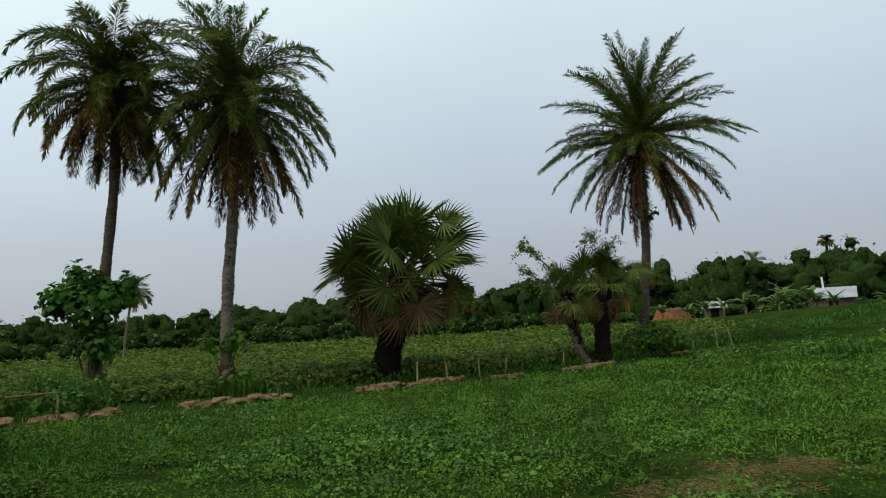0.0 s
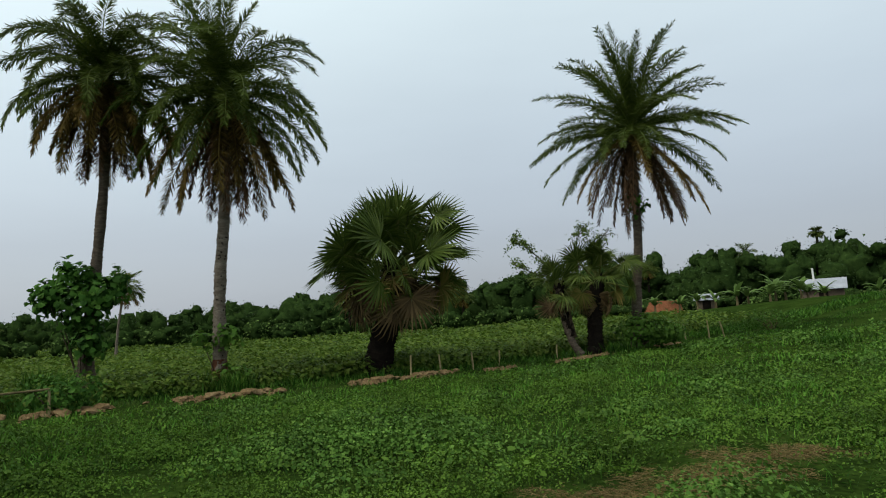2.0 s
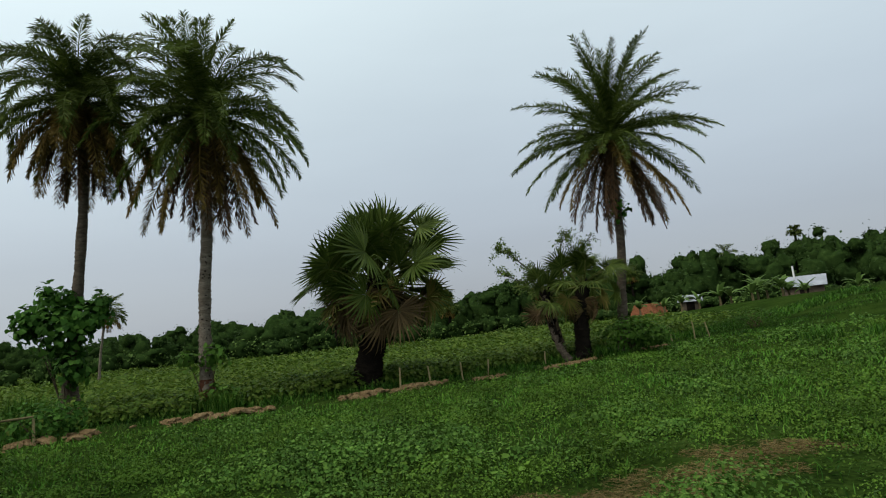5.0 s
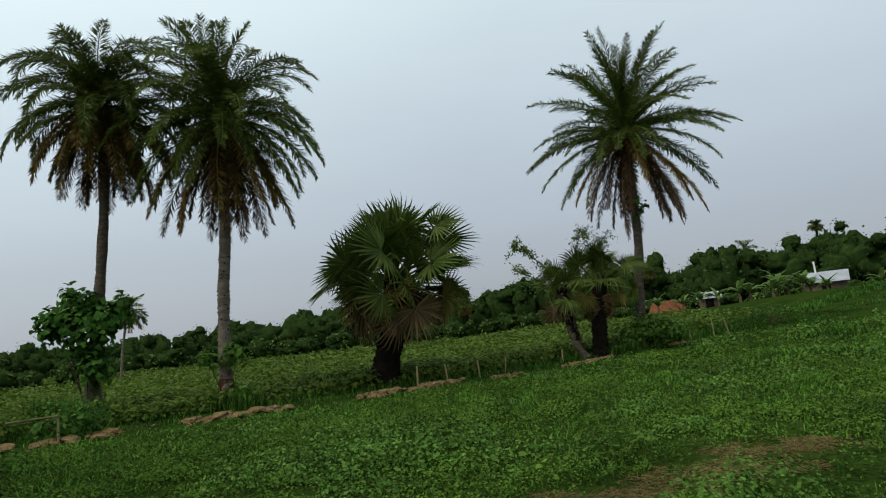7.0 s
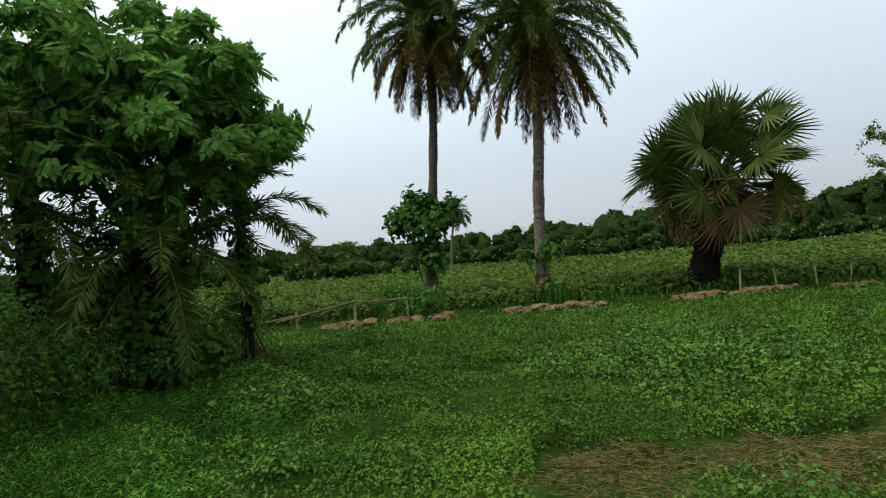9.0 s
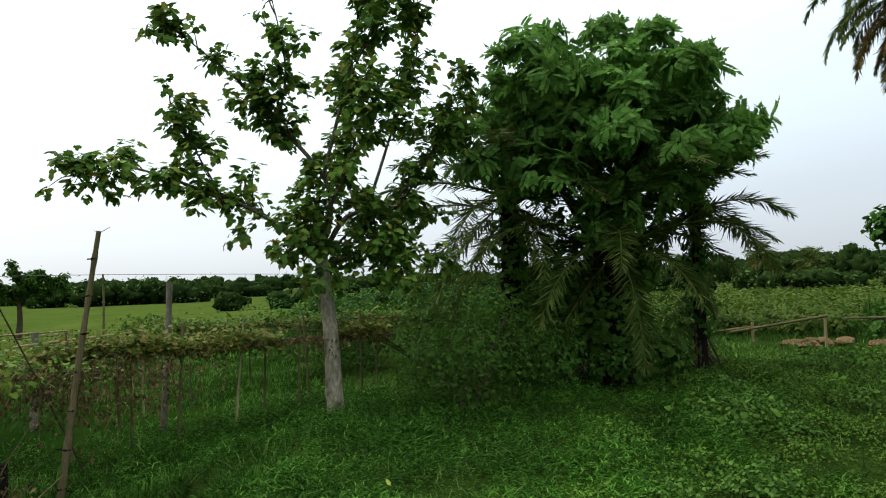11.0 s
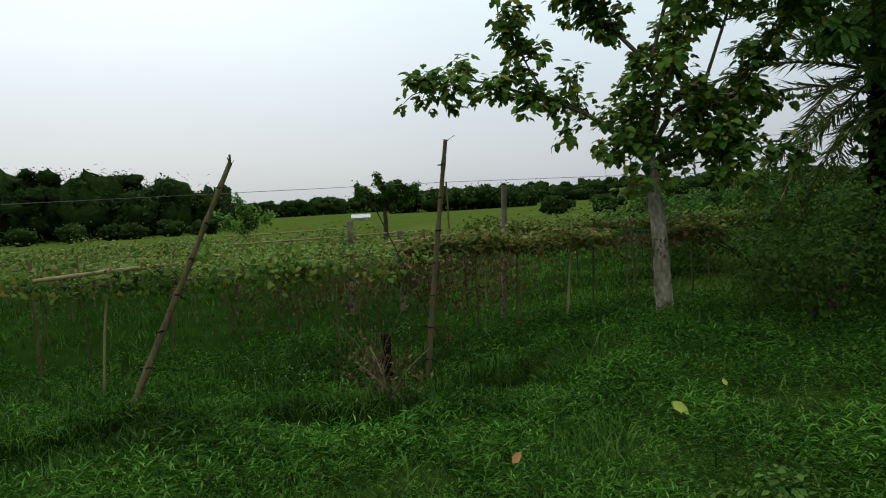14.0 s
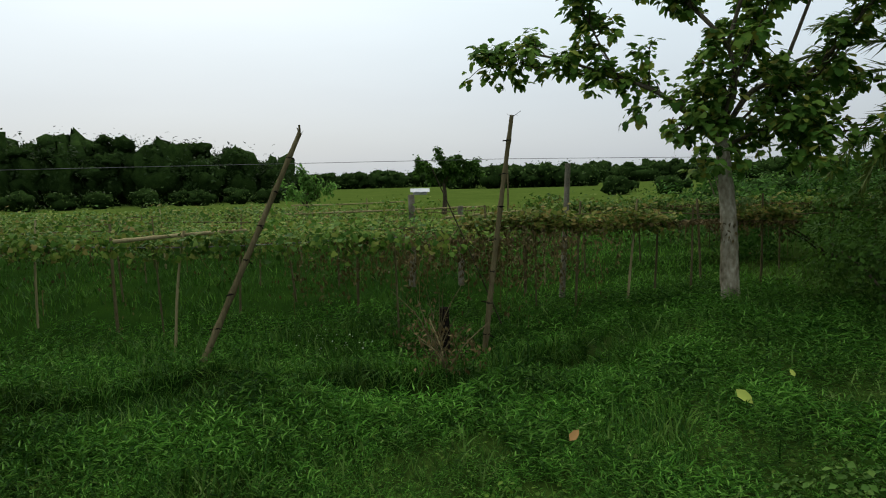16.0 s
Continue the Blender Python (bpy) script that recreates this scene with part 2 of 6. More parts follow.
M_MUD = surface("mud_wall", [(0.05, 0.04, 0.03), (0.09, 0.07, 0.05), (0.13, 0.10, 0.07)], 1.5)
M_WHITE = surface("whitewash", [(0.5, 0.5, 0.48), (0.62, 0.62, 0.6), (0.72, 0.72, 0.7)], 2, bump=0.1)
M_WIRE = surface("wire", [(0.10, 0.10, 0.10), (0.14, 0.14, 0.14)], 5, rough=0.5)
M_YELLOW = foliage("yellow_leaf", [(0.33, 0.40, 0.07), (0.40, 0.46, 0.09)], through_light=0.2)
M_BROWNLEAF = foliage("fallen_leaf", [(0.30, 0.16, 0.06), (0.36, 0.20, 0.07)], through_light=0.1)
M_BLOSSOM = foliage("white_blossom", [(0.6, 0.6, 0.5), (0.72, 0.7, 0.62)], through_light=0.2)


# ---------------------------------------------------------------- mesh helpers
def mesh_from(name, chunks, material, smooth=False):
    """One mesh from chunks of (vertices N x 3, faces M x 3 or M x 4)."""
    vs, loops, starts, n, at = [], [], [], 0, 0
    for v, f in chunks:
        v, f = np.asarray(v, np.float32), np.asarray(f, np.int32)
        if len(f) == 0:
            continue
        vs.append(v)
        loops.append((f + n).ravel())
        starts.append(at + np.arange(len(f)) * f.shape[1])
        n += len(v)
        at += f.size
    me = bpy.data.meshes.new(name)
    v, lo, st = np.concatenate(vs), np.concatenate(loops), np.concatenate(starts)
    me.vertices.add(len(v))
    me.vertices.foreach_set("co", v.ravel())
    me.loops.add(len(lo))
    me.loops.foreach_set("vertex_index", lo.astype(np.int32))
    me.polygons.add(len(st))
    me.polygons.foreach_set("loop_start", st.astype(np.int32))
    me.update(calc_edges=True)
    if smooth:
        me.polygons.foreach_set("use_smooth", np.ones(len(st), bool))
    me.materials.append(material)
    return me


def thing(name, place, label, category, group="", kind=""):
    """An Empty at the thing's base."""
    ob = new(name)
    ob.location = place
    ob.empty_display_size = 0.1
    return tagged(ob, label, category, group, kind)


def part(name, chunks, material, parent=None, label="", m=None, smooth=False, mesh=None):
    """One mesh object under a thing or a part; chunks are in the parent's space."""
    ob = new(name, mesh or mesh_from(name, chunks, material, smooth))
    if parent is not None:
        ob.parent = parent
    if m is not None:
        ob.matrix_basis = m
    return tagged(ob, label)


def rot(yaw, pitch, roll):
    """Turns (N x 3 x 3) whose x axis points along yaw and pitch, rolled about it. Radians."""
    cy, sy, cp, sp, cr, sr = np.cos(yaw), np.sin(yaw), np.cos(pitch), np.sin(pitch), np.cos(roll), np.sin(roll)
    x = np.stack([cy * cp, sy * cp, sp], -1)
    y0 = np.stack([-sy, cy, 0 * cy], -1)
    z0 = np.cross(x, y0)
    y = cr[..., None] * y0 + sr[..., None] * z0
    z = np.cross(x, y)
    return np.stack([x, y, z], -1)


def spread(template, places, turns, sizes):
    """A template (vertices, faces) at many places, as one chunk."""
    tv, tf = np.asarray(template[0], float), np.asarray(template[1])
    places, sizes = np.asarray(places, float), np.asarray(sizes, float)
    if sizes.ndim == 1:
        sizes = sizes[:, None]
    v = np.einsum("nij,nvj->nvi", turns, tv[None] * sizes[:, None, :]) + places[:, None]
    f = tf[None] + (np.arange(len(places)) * len(tv))[:, None, None]
    return v.reshape(-1, 3), f.reshape(-1, tf.shape[1])


def facing(d, loose):
    """Turns whose z axis points about along the directions d."""
    d = np.asarray(d, float)
    z = d + rng.normal(0, loose, d.shape)
    z /= np.linalg.norm(z, axis=1, keepdims=True) + 1e-9
    x = np.cross(rng.normal(0, 1, d.shape), z)
    x /= np.linalg.norm(x, axis=1, keepdims=True) + 1e-9
    return np.stack([x, np.cross(z, x), z], -1)


LEAF = ([(0, 0, 0), (0.45, 0.27, 0.07), (1, 0, -0.08), (0.45, -0.27, 0.07)], [(0, 2, 1), (0, 3, 2)])
HEART = ([(0.08, 0, 0), (0, 0.26, 0.05), (0.38, 0.44, 0.06), (1, 0, -0.12), (0.38, -0.44, 0.06), (0, -0.26, 0.05)], [(0, 3, 2, 1), (0, 5, 4, 3)])
LOBED = ([(0, 0, 0), (-0.1, 0.28, 0.03), (0.16, 0.5, 0.0), (0.42, 0.3, 0.05), (0.66, 0.34, 0.0), (1, 0, -0.12), (0.66, -0.34, 0.0), (0.42, -0.3, 0.05), (0.16, -0.5, 0.0), (-0.1, -0.28, 0.03), (0.4, 0, 0.07)],
         [(10, k + 1 if k < 9 else 0, k) for k in range(10)])
BROAD = ([(0, 0, 0), (0.5, 0.4, 0.09), (1, 0, -0.1), (0.5, -0.4, 0.09)], [(0, 2, 1), (0, 3, 2)])
NARROW = ([(0, 0, 0), (0.4, 0.13, 0.05), (1, 0, -0.12), (0.4, -0.13, 0.05)], [(0, 2, 1), (0, 3, 2)])
BLADE = ([(0, 0.035, 0), (0, -0.035, 0), (0.55, 0.028, 0.02), (0.55, -0.028, 0.02), (1, 0, -0.14)], [(0, 1, 3), (0, 3, 2), (2, 3, 4)])
STALK = ([(0, 0.012, 0), (0, -0.012, 0), (1, 0.01, 0), (1, -0.01, 0)], [(0, 1, 3), (0, 3, 2)])


def tube(path, radii, sides=8, rough=0.0, caps=True):
    """A tube along points, with one radius a point."""
    path, radii = np.asarray(path, float), np.broadcast_to(np.asarray(radii, float), (len(path),))
    d = np.gradient(path, axis=0)
    d /= np.linalg.norm(d, axis=1, keepdims=True) + 1e-9
    ref = np.array([0, 0, 1.0]) if abs(d[0][2]) < 0.9 else np.array([1.0, 0, 0])
    u = np.cross(d, ref)
    u /= np.linalg.norm(u, axis=1, keepdims=True) + 1e-9
    w = np.cross(d, u)
    a = np.linspace(0, 2 * math.pi, sides, endpoint=False)
    r = radii[:, None] * (1 + rough * rng.uniform(-1, 1, (len(path), sides)))
    v = path[:, None] + r[..., None] * (np.cos(a)[None, :, None] * u[:, None] + np.sin(a)[None, :, None] * w[:, None])
    i, j = np.meshgrid(np.arange(len(path) - 1), np.arange(sides), indexing="ij")
    k = (j + 1) % sides
    f = np.stack([i * sides + j, i * sides + k, (i + 1) * sides + k, (i + 1) * sides + j], -1).reshape(-1, 4)
    v = v.reshape(-1, 3)
    if caps:
        n = len(v)
        v = np.concatenate([v, path[[0]], path[[-1]]])
        e = (len(path) - 1) * sides
        ring = np.arange(sides)
        nxt = (ring + 1) % sides
        c0 = np.stack([np.full(sides, n), nxt, ring, ring], -1)
        c1 = np.stack([np.full(sides, n + 1), e + ring, e + nxt, e + nxt], -1)
        return [(v, f), (v, c0[:, :3]), (v, c1[:, :3])]
    return [(v, f)]


def curve_points(points, n):
    """n points along a smooth line through a few."""
    p = np.asarray(points, float)
    if len(p) == 2:
        return p[0] + np.linspace(0, 1, n)[:, None] * (p[1] - p[0])
    s = np.r_[0, np.cumsum(np.linalg.norm(np.diff(p, axis=0), axis=1))]
    q = np.r_[[2 * p[0] - p[1]], p, [2 * p[-1] - p[-2]]]
    out = []
    for t in np.linspace(0, s[-1], n):
        i = min(np.searchsorted(s, t, "right") - 1, len(p) - 2)
        a = (t - s[i]) / (s[i + 1] - s[i])
        p0, p1, p2, p3 = q[i : i + 4]
        out.append(0.5 * (2 * p1 + (p2 - p0) * a + (2 * p0 - 5 * p1 + 4 * p2 - p3) * a**2 + (3 * p1 - p0 - 3 * p2 + p3) * a**3))
    return np.array(out)


def smooth(v, a, b):
    t = np.clip((np.asarray(v, float) - a) / (b - a), 0, 1)
    return t * t * (3 - 2 * t)


def polar(az, r):
    """Plan place from degrees to the left of straight ahead, and metres."""
    a = np.radians(az)
    return -np.sin(a) * r, np.cos(a) * r


def lumps(x, y, scale, seed=0.0):
    """Smooth unevenness between about -1 and 1."""
    x, y = np.asarray(x, float) / scale + seed * 3.7, np.asarray(y, float) / scale - seed * 1.9
    return (np.sin(1.3 * x + 0.7 * y) + np.sin(-0.9 * x + 1.7 * y + 2) + np.sin(2.3 * x - 1.1 * y + 1) * 0.7 + np.sin(1.9 * x + 2.9 * y + 4) * 0.6) / 3.3


def beyond(x, y):
    """Metres beyond the earth bund that bounds the field."""
    return (np.asarray(y, float) - 19.05 - 0.587 * np.asarray(x, float)) / 1.16


def ditch(y):
    """Plan line of the ditch's far bank."""
    return np.interp(y, [-6, -3.9, -3.2, -2.6, -2.0, -1.4, -0.8, -0.3, 0.3, 1.0], [-3.0, -4.25, -4.75, -5.2, -5.4, -5.25, -5.15, -5.75, -6.6, -7.2]) + 0.06 * lumps(0 * np.asarray(y), y, 0.3, 2)


def height(x, y):
    """The lie of the land."""
    x, y = np.asarray(x, float), np.asarray(y, float)
    d, r = beyond(x, y), np.hypot(x, y)
    z = 0.10 * smooth(d, 0.3, 1.5) * smooth(x, -16, -10)
    z = z + 0.45 * smooth(x, 2, 14) * smooth(y, 8, 26) * smooth(r, 400, 120)
    z = z + 0.5 * smooth(x, 18, 34) * smooth(y, 20, 45) * smooth(r, 400, 120)
    z = z + 0.08 * np.exp(-((d / 0.35) ** 2)) * smooth(x, -13, -9) * smooth(x, 11, 6)
    z = z + 1.0 * smooth(x, 12, 24) * smooth(y, 13, 30) * smooth(r, 75, 45)
    z = z + (0.05 * lumps(x, y, 0.55, 8) + 0.05 * lumps(x * 0.7, y, 1.1, 4)) * smooth(r, 3, 6) * smooth(d, 0, -2) * smooth(r, 60, 30)
    left = smooth(-x, 5.0, 5.9) * smooth(y, 2.2, 0.2) * smooth(r, 60, 30)
    z = z - 0.20 * left
    near = x - ditch(y)                              # a small ditch with a steep far bank
    z = z - 0.46 * smooth(near, -0.09, 0.03) * smooth(near, 0.95, 0.10) * smooth(y, 0.9, 0.2) * smooth(y, -6.5, -4.5)
    z = z + 0.05 * np.exp(-(((near + 0.25) / 0.25) ** 2)) * smooth(y, 0.9, 0.2)
    z = z + (0.035 * lumps(x, y, 1.6) + 0.02 * lumps(x, y, 0.5, 1)) * smooth(r, 0.8, 3) * smooth(r, 200, 40)
    return z


# ---------------------------------------------------------------- ground
def ground():
    radii = np.r_[0.0, np.geomspace(0.4, 60, 210), np.geomspace(63, 2400, 40)]
    angles = np.linspace(0, 2 * math.pi, 240, endpoint=False)
    r, a = np.meshgrid(radii[1:], angles, indexing="ij")
    x, y = r * np.cos(a), r * np.sin(a)
    v = np.r_[[[0, 0, float(height(0, 0))]], np.stack([x, y, height(x, y)], -1).reshape(-1, 3)]
    n = len(angles)
    i, j = np.meshgrid(np.arange(len(radii) - 2), np.arange(n), indexing="ij")
    k = (j + 1) % n
    f = (1 + np.stack([i * n + j, (i + 1) * n + j, (i + 1) * n + k, i * n + k], -1)).reshape(-1, 4)
    j = np.arange(n)
    fan = np.stack([np.zeros(n, int), 1 + j, 1 + (j + 1) % n], -1)
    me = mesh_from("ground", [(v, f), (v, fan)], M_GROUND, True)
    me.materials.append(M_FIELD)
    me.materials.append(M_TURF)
    c = v[f].mean(1)
    azimuth = np.degrees(np.arctan2(-c[:, 0], c[:, 1]))
    cr = np.hypot(c[:, 0], c[:, 1])
    crop = (beyond(c[:, 0], c[:, 1]) > 3) & (c[:, 0] < 8 + 0.16 * c[:, 1]) & (azimuth > -30) & (azimuth < 62)
    open_field = (azimuth > 48) & (azimuth < 150) & (cr > 26 + 2.0 * lumps(c[:, 0], c[:, 1], 3))
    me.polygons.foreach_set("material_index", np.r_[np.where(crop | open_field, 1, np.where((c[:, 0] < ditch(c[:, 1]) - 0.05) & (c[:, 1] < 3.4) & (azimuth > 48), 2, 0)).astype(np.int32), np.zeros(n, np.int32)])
    ob = new("ground", me)
    return tagged(ob, "uneven green turf over brown soil", "ground", kind="structure")


ground()


def stuff(name, chunks, material, label, category):
    ob = new(name, mesh_from(name, chunks, material))
    return tagged(ob, label, category, kind="stuff")


def sector(n, az0, az1, r0, r1, power=1.0):
    """Places in a sector of the plan; power 2: even over the area, lower: denser near."""
    az = rng.uniform(az0, az1, n)
    r = (rng.uniform(r0**power, r1**power, n)) ** (1 / power)
    x, y = polar(az, r)
    return x, y, r


def in_straw(x, y):
    """Below 1 on the strewn straw, a worn strip across the grass."""
    u = ((x + 1.6) * 0.87 + (y - 4.2) * 0.49)
    v = (-(x + 1.6) * 0.49 + (y - 4.2) * 0.87)
    return (v / 0.62) ** 2 + smooth(u, 6.2, 7.6) * 3 + smooth(u, 0.4, -0.8) * 3 + 0.65 * lumps(x, y, 0.35) + 0.45 * lumps(x, y, 0.13)


def herb_zone(x, y):
    return (beyond(x, y) < -0.5 + 0.5 * lumps(x, y, 1.0, 2)) & (x > -4.7 + 0.5 * lumps(x, y, 1.2) - 9 * smooth(y, 0.2, 3.5))


def herbs():
    """Mounds of creeping herbs whose leaves lie like shingles over each mound, above a lower layer of clover."""
    tx, ty, tr = map(np.concatenate, zip(sector(1900, -46, 84, 2.4, 27, 1.3), sector(90, 140, 314, 2.2, 14, 1.3)))
    keep = ((lumps(tx, ty, 1.3, 5) + rng.normal(0, 0.35, len(tx))) > -0.45) & (tx > -2.6 - 0.62 * np.clip(ty - 1, 0, 99) + rng.normal(0, 0.5, len(tx))) & ((tr < 13) | (rng.random(len(tx)) < 0.4)) & (beyond(tx, ty) < -2.2)
    tx, ty, tr = tx[keep], ty[keep], tr[keep]
    wide = rng.uniform(0.16, 0.62, len(tx)) * (0.75 + 0.016 * tr)
    tall = np.clip(wide * rng.uniform(0.35, 0.85, len(tx)), 0.06, 0.30) * np.clip(tr / 4, 0.4, 1)
    coarse = lumps(tx, ty, 1.7, 12) + rng.normal(0, 0.3, len(tx)) > 0.15
    leaf = (0.023 + 0.0018 * tr) * np.where(coarse, 1.3, 0.85) * rng.uniform(0.85, 1.2, len(tx))
    tall = tall * np.where(coarse, 1.25, 0.8)
    per = np.clip((1.75 * wide**2 / (0.40 * leaf**2)).astype(int), 40, 560)
    k = np.repeat(np.arange(len(tx)), per)
    n = len(k)
    a, q = rng.uniform(0, 6.283, n), np.sqrt(rng.random(n)) * (1 + 0.16 * rng.normal(0, 1, n))
    x, y = tx[k] + np.cos(a) * q * wide[k] * 1.35, ty[k] + np.sin(a) * q * wide[k] * 0.95
    keep = herb_zone(x, y) & (in_straw(x, y) > 1) & (np.hypot(x, y) > 1.6)
    x, y, a, q, k = x[keep], y[keep], a[keep], q[keep], k[keep]
    n = len(x)
    z = height(x, y) + tall[k] * np.clip(1 - q**2, 0, 1) * rng.uniform(0.6, 1.1, n) * (1 + 0.35 * lumps(x, y, 0.12, 4)) + 0.02
    lean = np.stack([np.cos(a) * q * 0.9, np.sin(a) * q * 0.9, np.full(n, 0.75)], -1)
    turn, size, at, big = facing(lean, 0.36), leaf[k] * rng.uniform(0.6, 1.3, n), np.stack([x, y, z], -1), coarse[k]
    stuff("meadow_herbs", [spread(BROAD, at[~big], turn[~big], size[~big])], M_HERB, "low mounds of creeping fine-leaved green herbs over the meadow", "herbs")
    stuff("meadow_weeds", [spread(BROAD, at[big], turn[big], size[big])], M_DARKHERB, "darker bushy weeds in mounds over the meadow", "weeds")
    x, y, r = map(np.concatenate, zip(sector(85000, -46, 140, 2.0, 27, 0.8), sector(5000, 140, 314, 2.0, 18, 1.2)))
    keep = herb_zone(x, y) & ((x > -3.2 - 6 * smooth(y, 1, 5)) | (rng.random(len(x)) < 0.3)) & ((in_straw(x, y) > 0.9) | (rng.random(len(x)) < 0.5 * (lumps(x, y, 0.3, 9) > -0.1)))
    x, y, r = x[keep], y[keep], r[keep]
    n = len(x)
    z = height(x, y) + rng.random(n) * (0.03 + 0.035 * (1 + lumps(x, y, 0.3, 6)))
    stuff("clover", [spread(BROAD, np.stack([x, y, z], -1), facing(np.tile([[0.0, 0.0, 1.0]], (n, 1)), 0.45), (0.020 + 0.0028 * r) * rng.uniform(0.6, 1.3, n))], M_CLOVER, "flat yellow-green clover between the herb mounds", "herbs")


def grass():
    parts = [sector(42000, 78, 142, 1.8, 8, 0.9), sector(8000, -46, 84, 2.0, 17, 0.9), sector(24000, 70, 142, 5, 22, 0.9), sector(2500, 142, 314, 2, 16, 1.3)]
    x, y, r = map(np.concatenate, zip(*parts))
    n0 = 26000                                         # the strip along the bund
    bx = rng.uniform(-18, 24, n0)
    off = np.where(rng.random(n0) < 0.5, rng.normal(-1.3, 0.7, n0), rng.uniform(0.4, 2.2, n0))
    x, y = np.r_[x, bx], np.r_[y, 19.05 + 0.587 * bx + off * 1.16]
    r, d = np.hypot(x, y), beyond(x, y)
    keep = ~((d > 3.0) & (x > -20)) & (in_straw(x, y) > 0.9) & (np.abs(d) > 0.22) & (r > 1.5) & ~((x < -8.4) & (y > -0.7) & (y < 4.4) & (x > -20)) & ((np.abs(x - ditch(y) - 0.19) > 0.27) | (y > 0.9) | (rng.random(len(x)) < 0.45))
    x, y, r, d = x[keep], y[keep], r[keep], d[keep]
    n = len(x)
    tall = np.clip(0.55 + 0.7 * lumps(x, y, 0.8, 3), 0.15, 1.3)
    size = rng.uniform(0.5, 1.2, n) * (0.07 + 0.13 * tall + 0.002 * r) * np.clip(r / 4, 0.45, 1) * np.where((d > -2.5) & (d < 0), 0.55, 1.0) * np.where(d > 0.2, 1.25, 1.0)
    wide = 0.65 + 0.04 * r
    turn = rot(rng.uniform(0, 6.283, n), rng.uniform(0.6, 1.5, n), rng.normal(0, 0.3, n))
    stuff("grass", [spread(BLADE, np.stack([x, y, height(x, y) - 0.01], -1), turn, np.stack([size, size * wide, size], -1))], M_GRASS, "fresh green grass blades of uneven length", "grass")
    # grass hanging over the steep bank of the ditch
    n = 9000
    y = rng.uniform(-6.2, 0.7, n)
    x = ditch(y) + rng.uniform(-0.12, 0.05, n)
    size = rng.uniform(0.06, 0.20, n)
    stuff("bank_grass", [spread(BLADE, np.stack([x, y, height(x, y)], -1), rot(rng.normal(0, 1.1, n), rng.normal(-0.1, 0.7, n), rng.normal(0, 0.4, n)), np.stack([size, 0.085 + 0 * size, size], -1))], M_GRASS, "dark grass hanging over the steep bank of the ditch", "grass")
    # short grass over the farther meadow and along the bund
    x, y, r = sector(44000, -46, 48, 8, 28, 1.1)
    ok = (beyond(x, y) < -0.35) & (in_straw(x, y) > 1.1) & (rng.random(len(x)) < smooth(r, 7, 13))
    x, y, r = x[ok], y[ok], r[ok]
    n = len(x)
    size = rng.uniform(0.07, 0.16, n) * (1 + 0.4 * lumps(x, y, 0.9, 13))
    stuff("meadow_grass", [spread(BLADE, np.stack([x, y, height(x, y) - 0.01], -1), rot(rng.uniform(0, 6.283, n), rng.uniform(0.5, 1.3, n), rng.normal(0, 0.3, n)), np.stack([size, size * (1.0 + 0.07 * r), size], -1))], M_BRIGHT_GRASS, "short bright grass over the farther meadow", "grass")
    # grass between the two narrow trellises, open sky light put into its brighter colour
    x, y, r = sector(16000, 62, 96, 8.9, 22, 0.9)
    ok = (y > -0.4) & (x < -8.9) & (y < 4.4)
    x, y, r = x[ok], y[ok], r[ok]
    n = len(x)
    size = rng.uniform(0.06, 0.13, n)
    stuff("lawn", [spread(BLADE, np.stack([x, y, height(x, y) - 0.01], -1), rot(rng.uniform(0, 6.283, n), rng.uniform(0.5, 1.3, n), rng.normal(0, 0.3, n)), np.stack([size, size * (1.0 + 0.06 * r), size], -1))], M_BRIGHT_GRASS, "short grass between the trellises, coloured brighter for open sky light", "grass")
    # leafy weeds among the grass: stems with narrow leaves
    wv, wf = [], []
    for i in range(7):
        hz, a = 0.2 + 0.125 * i, i * 2.4
        lv, lf = spread(NARROW, [(0, 0, hz)], rot(np.array([a]), np.array([0.15 + 0.055 * i]), np.array([0.2])), np.array([[0.66 - 0.025 * i, 0.30, 0.5]]))
        wf.append(lf + 4 * i)
        wv.append(lv)
    weed = (np.concatenate(wv), np.concatenate(wf))
    x, y, r = map(np.concatenate, zip(sector(36000, 34, 142, 2.0, 9.8, 0.85), sector(1300, -40, 40, 4, 20, 1.0)))
    keep = (~herb_zone(x, y) | (lumps(x, y, 0.7, 9) > -0.15) | (x + 0.6 * lumps(x, y, 0.8, 17) < -2.2 - 0.5 * np.clip(y - 1, 0, 99))) & (lumps(x, y, 0.40, 14) + 0.5 * lumps(x, y, 0.17, 5) > -0.62) & ((np.abs(x - ditch(y) - 0.19) > 0.27) | (y > 0.9)) & ((x > ditch(y)) | (y > 0.6) | (rng.random(len(x)) < 0.3)) & (beyond(x, y) < 0) & (in_straw(x, y) > 1.1)
    x, y, r = x[keep], y[keep], r[keep]
    n = len(x)
    sz = rng.uniform(0.07, 0.20, n) * np.clip(r / 4.5, 0.55, 1) * (0.85 + 0.5 * lumps(x, y, 0.5, 4))
    turn = rot(rng.uniform(0, 6.283, n), rng.normal(0, 0.2, n), rng.normal(0, 0.2, n))
    stuff("weeds", [spread(weed, np.stack([x, y, height(x, y) - 0.01], -1), turn, np.stack([sz * 0.85, sz * 0.85, sz], -1))], M_WEED, "narrow-leaved green weeds standing in the grass", "weeds")
    # thin pale stems
    x, y, r = sector(1500, 62, 142, 2.0, 9, 0.9)
    keep = (in_straw(x, y) > 1.1) & (lumps(x, y, 0.6, 21) > -0.4)
    x, y, r = x[keep], y[keep], r[keep]
    n = len(x)
    size = rng.uniform(0.10, 0.26, n) * np.clip(r / 4, 0.45, 1)
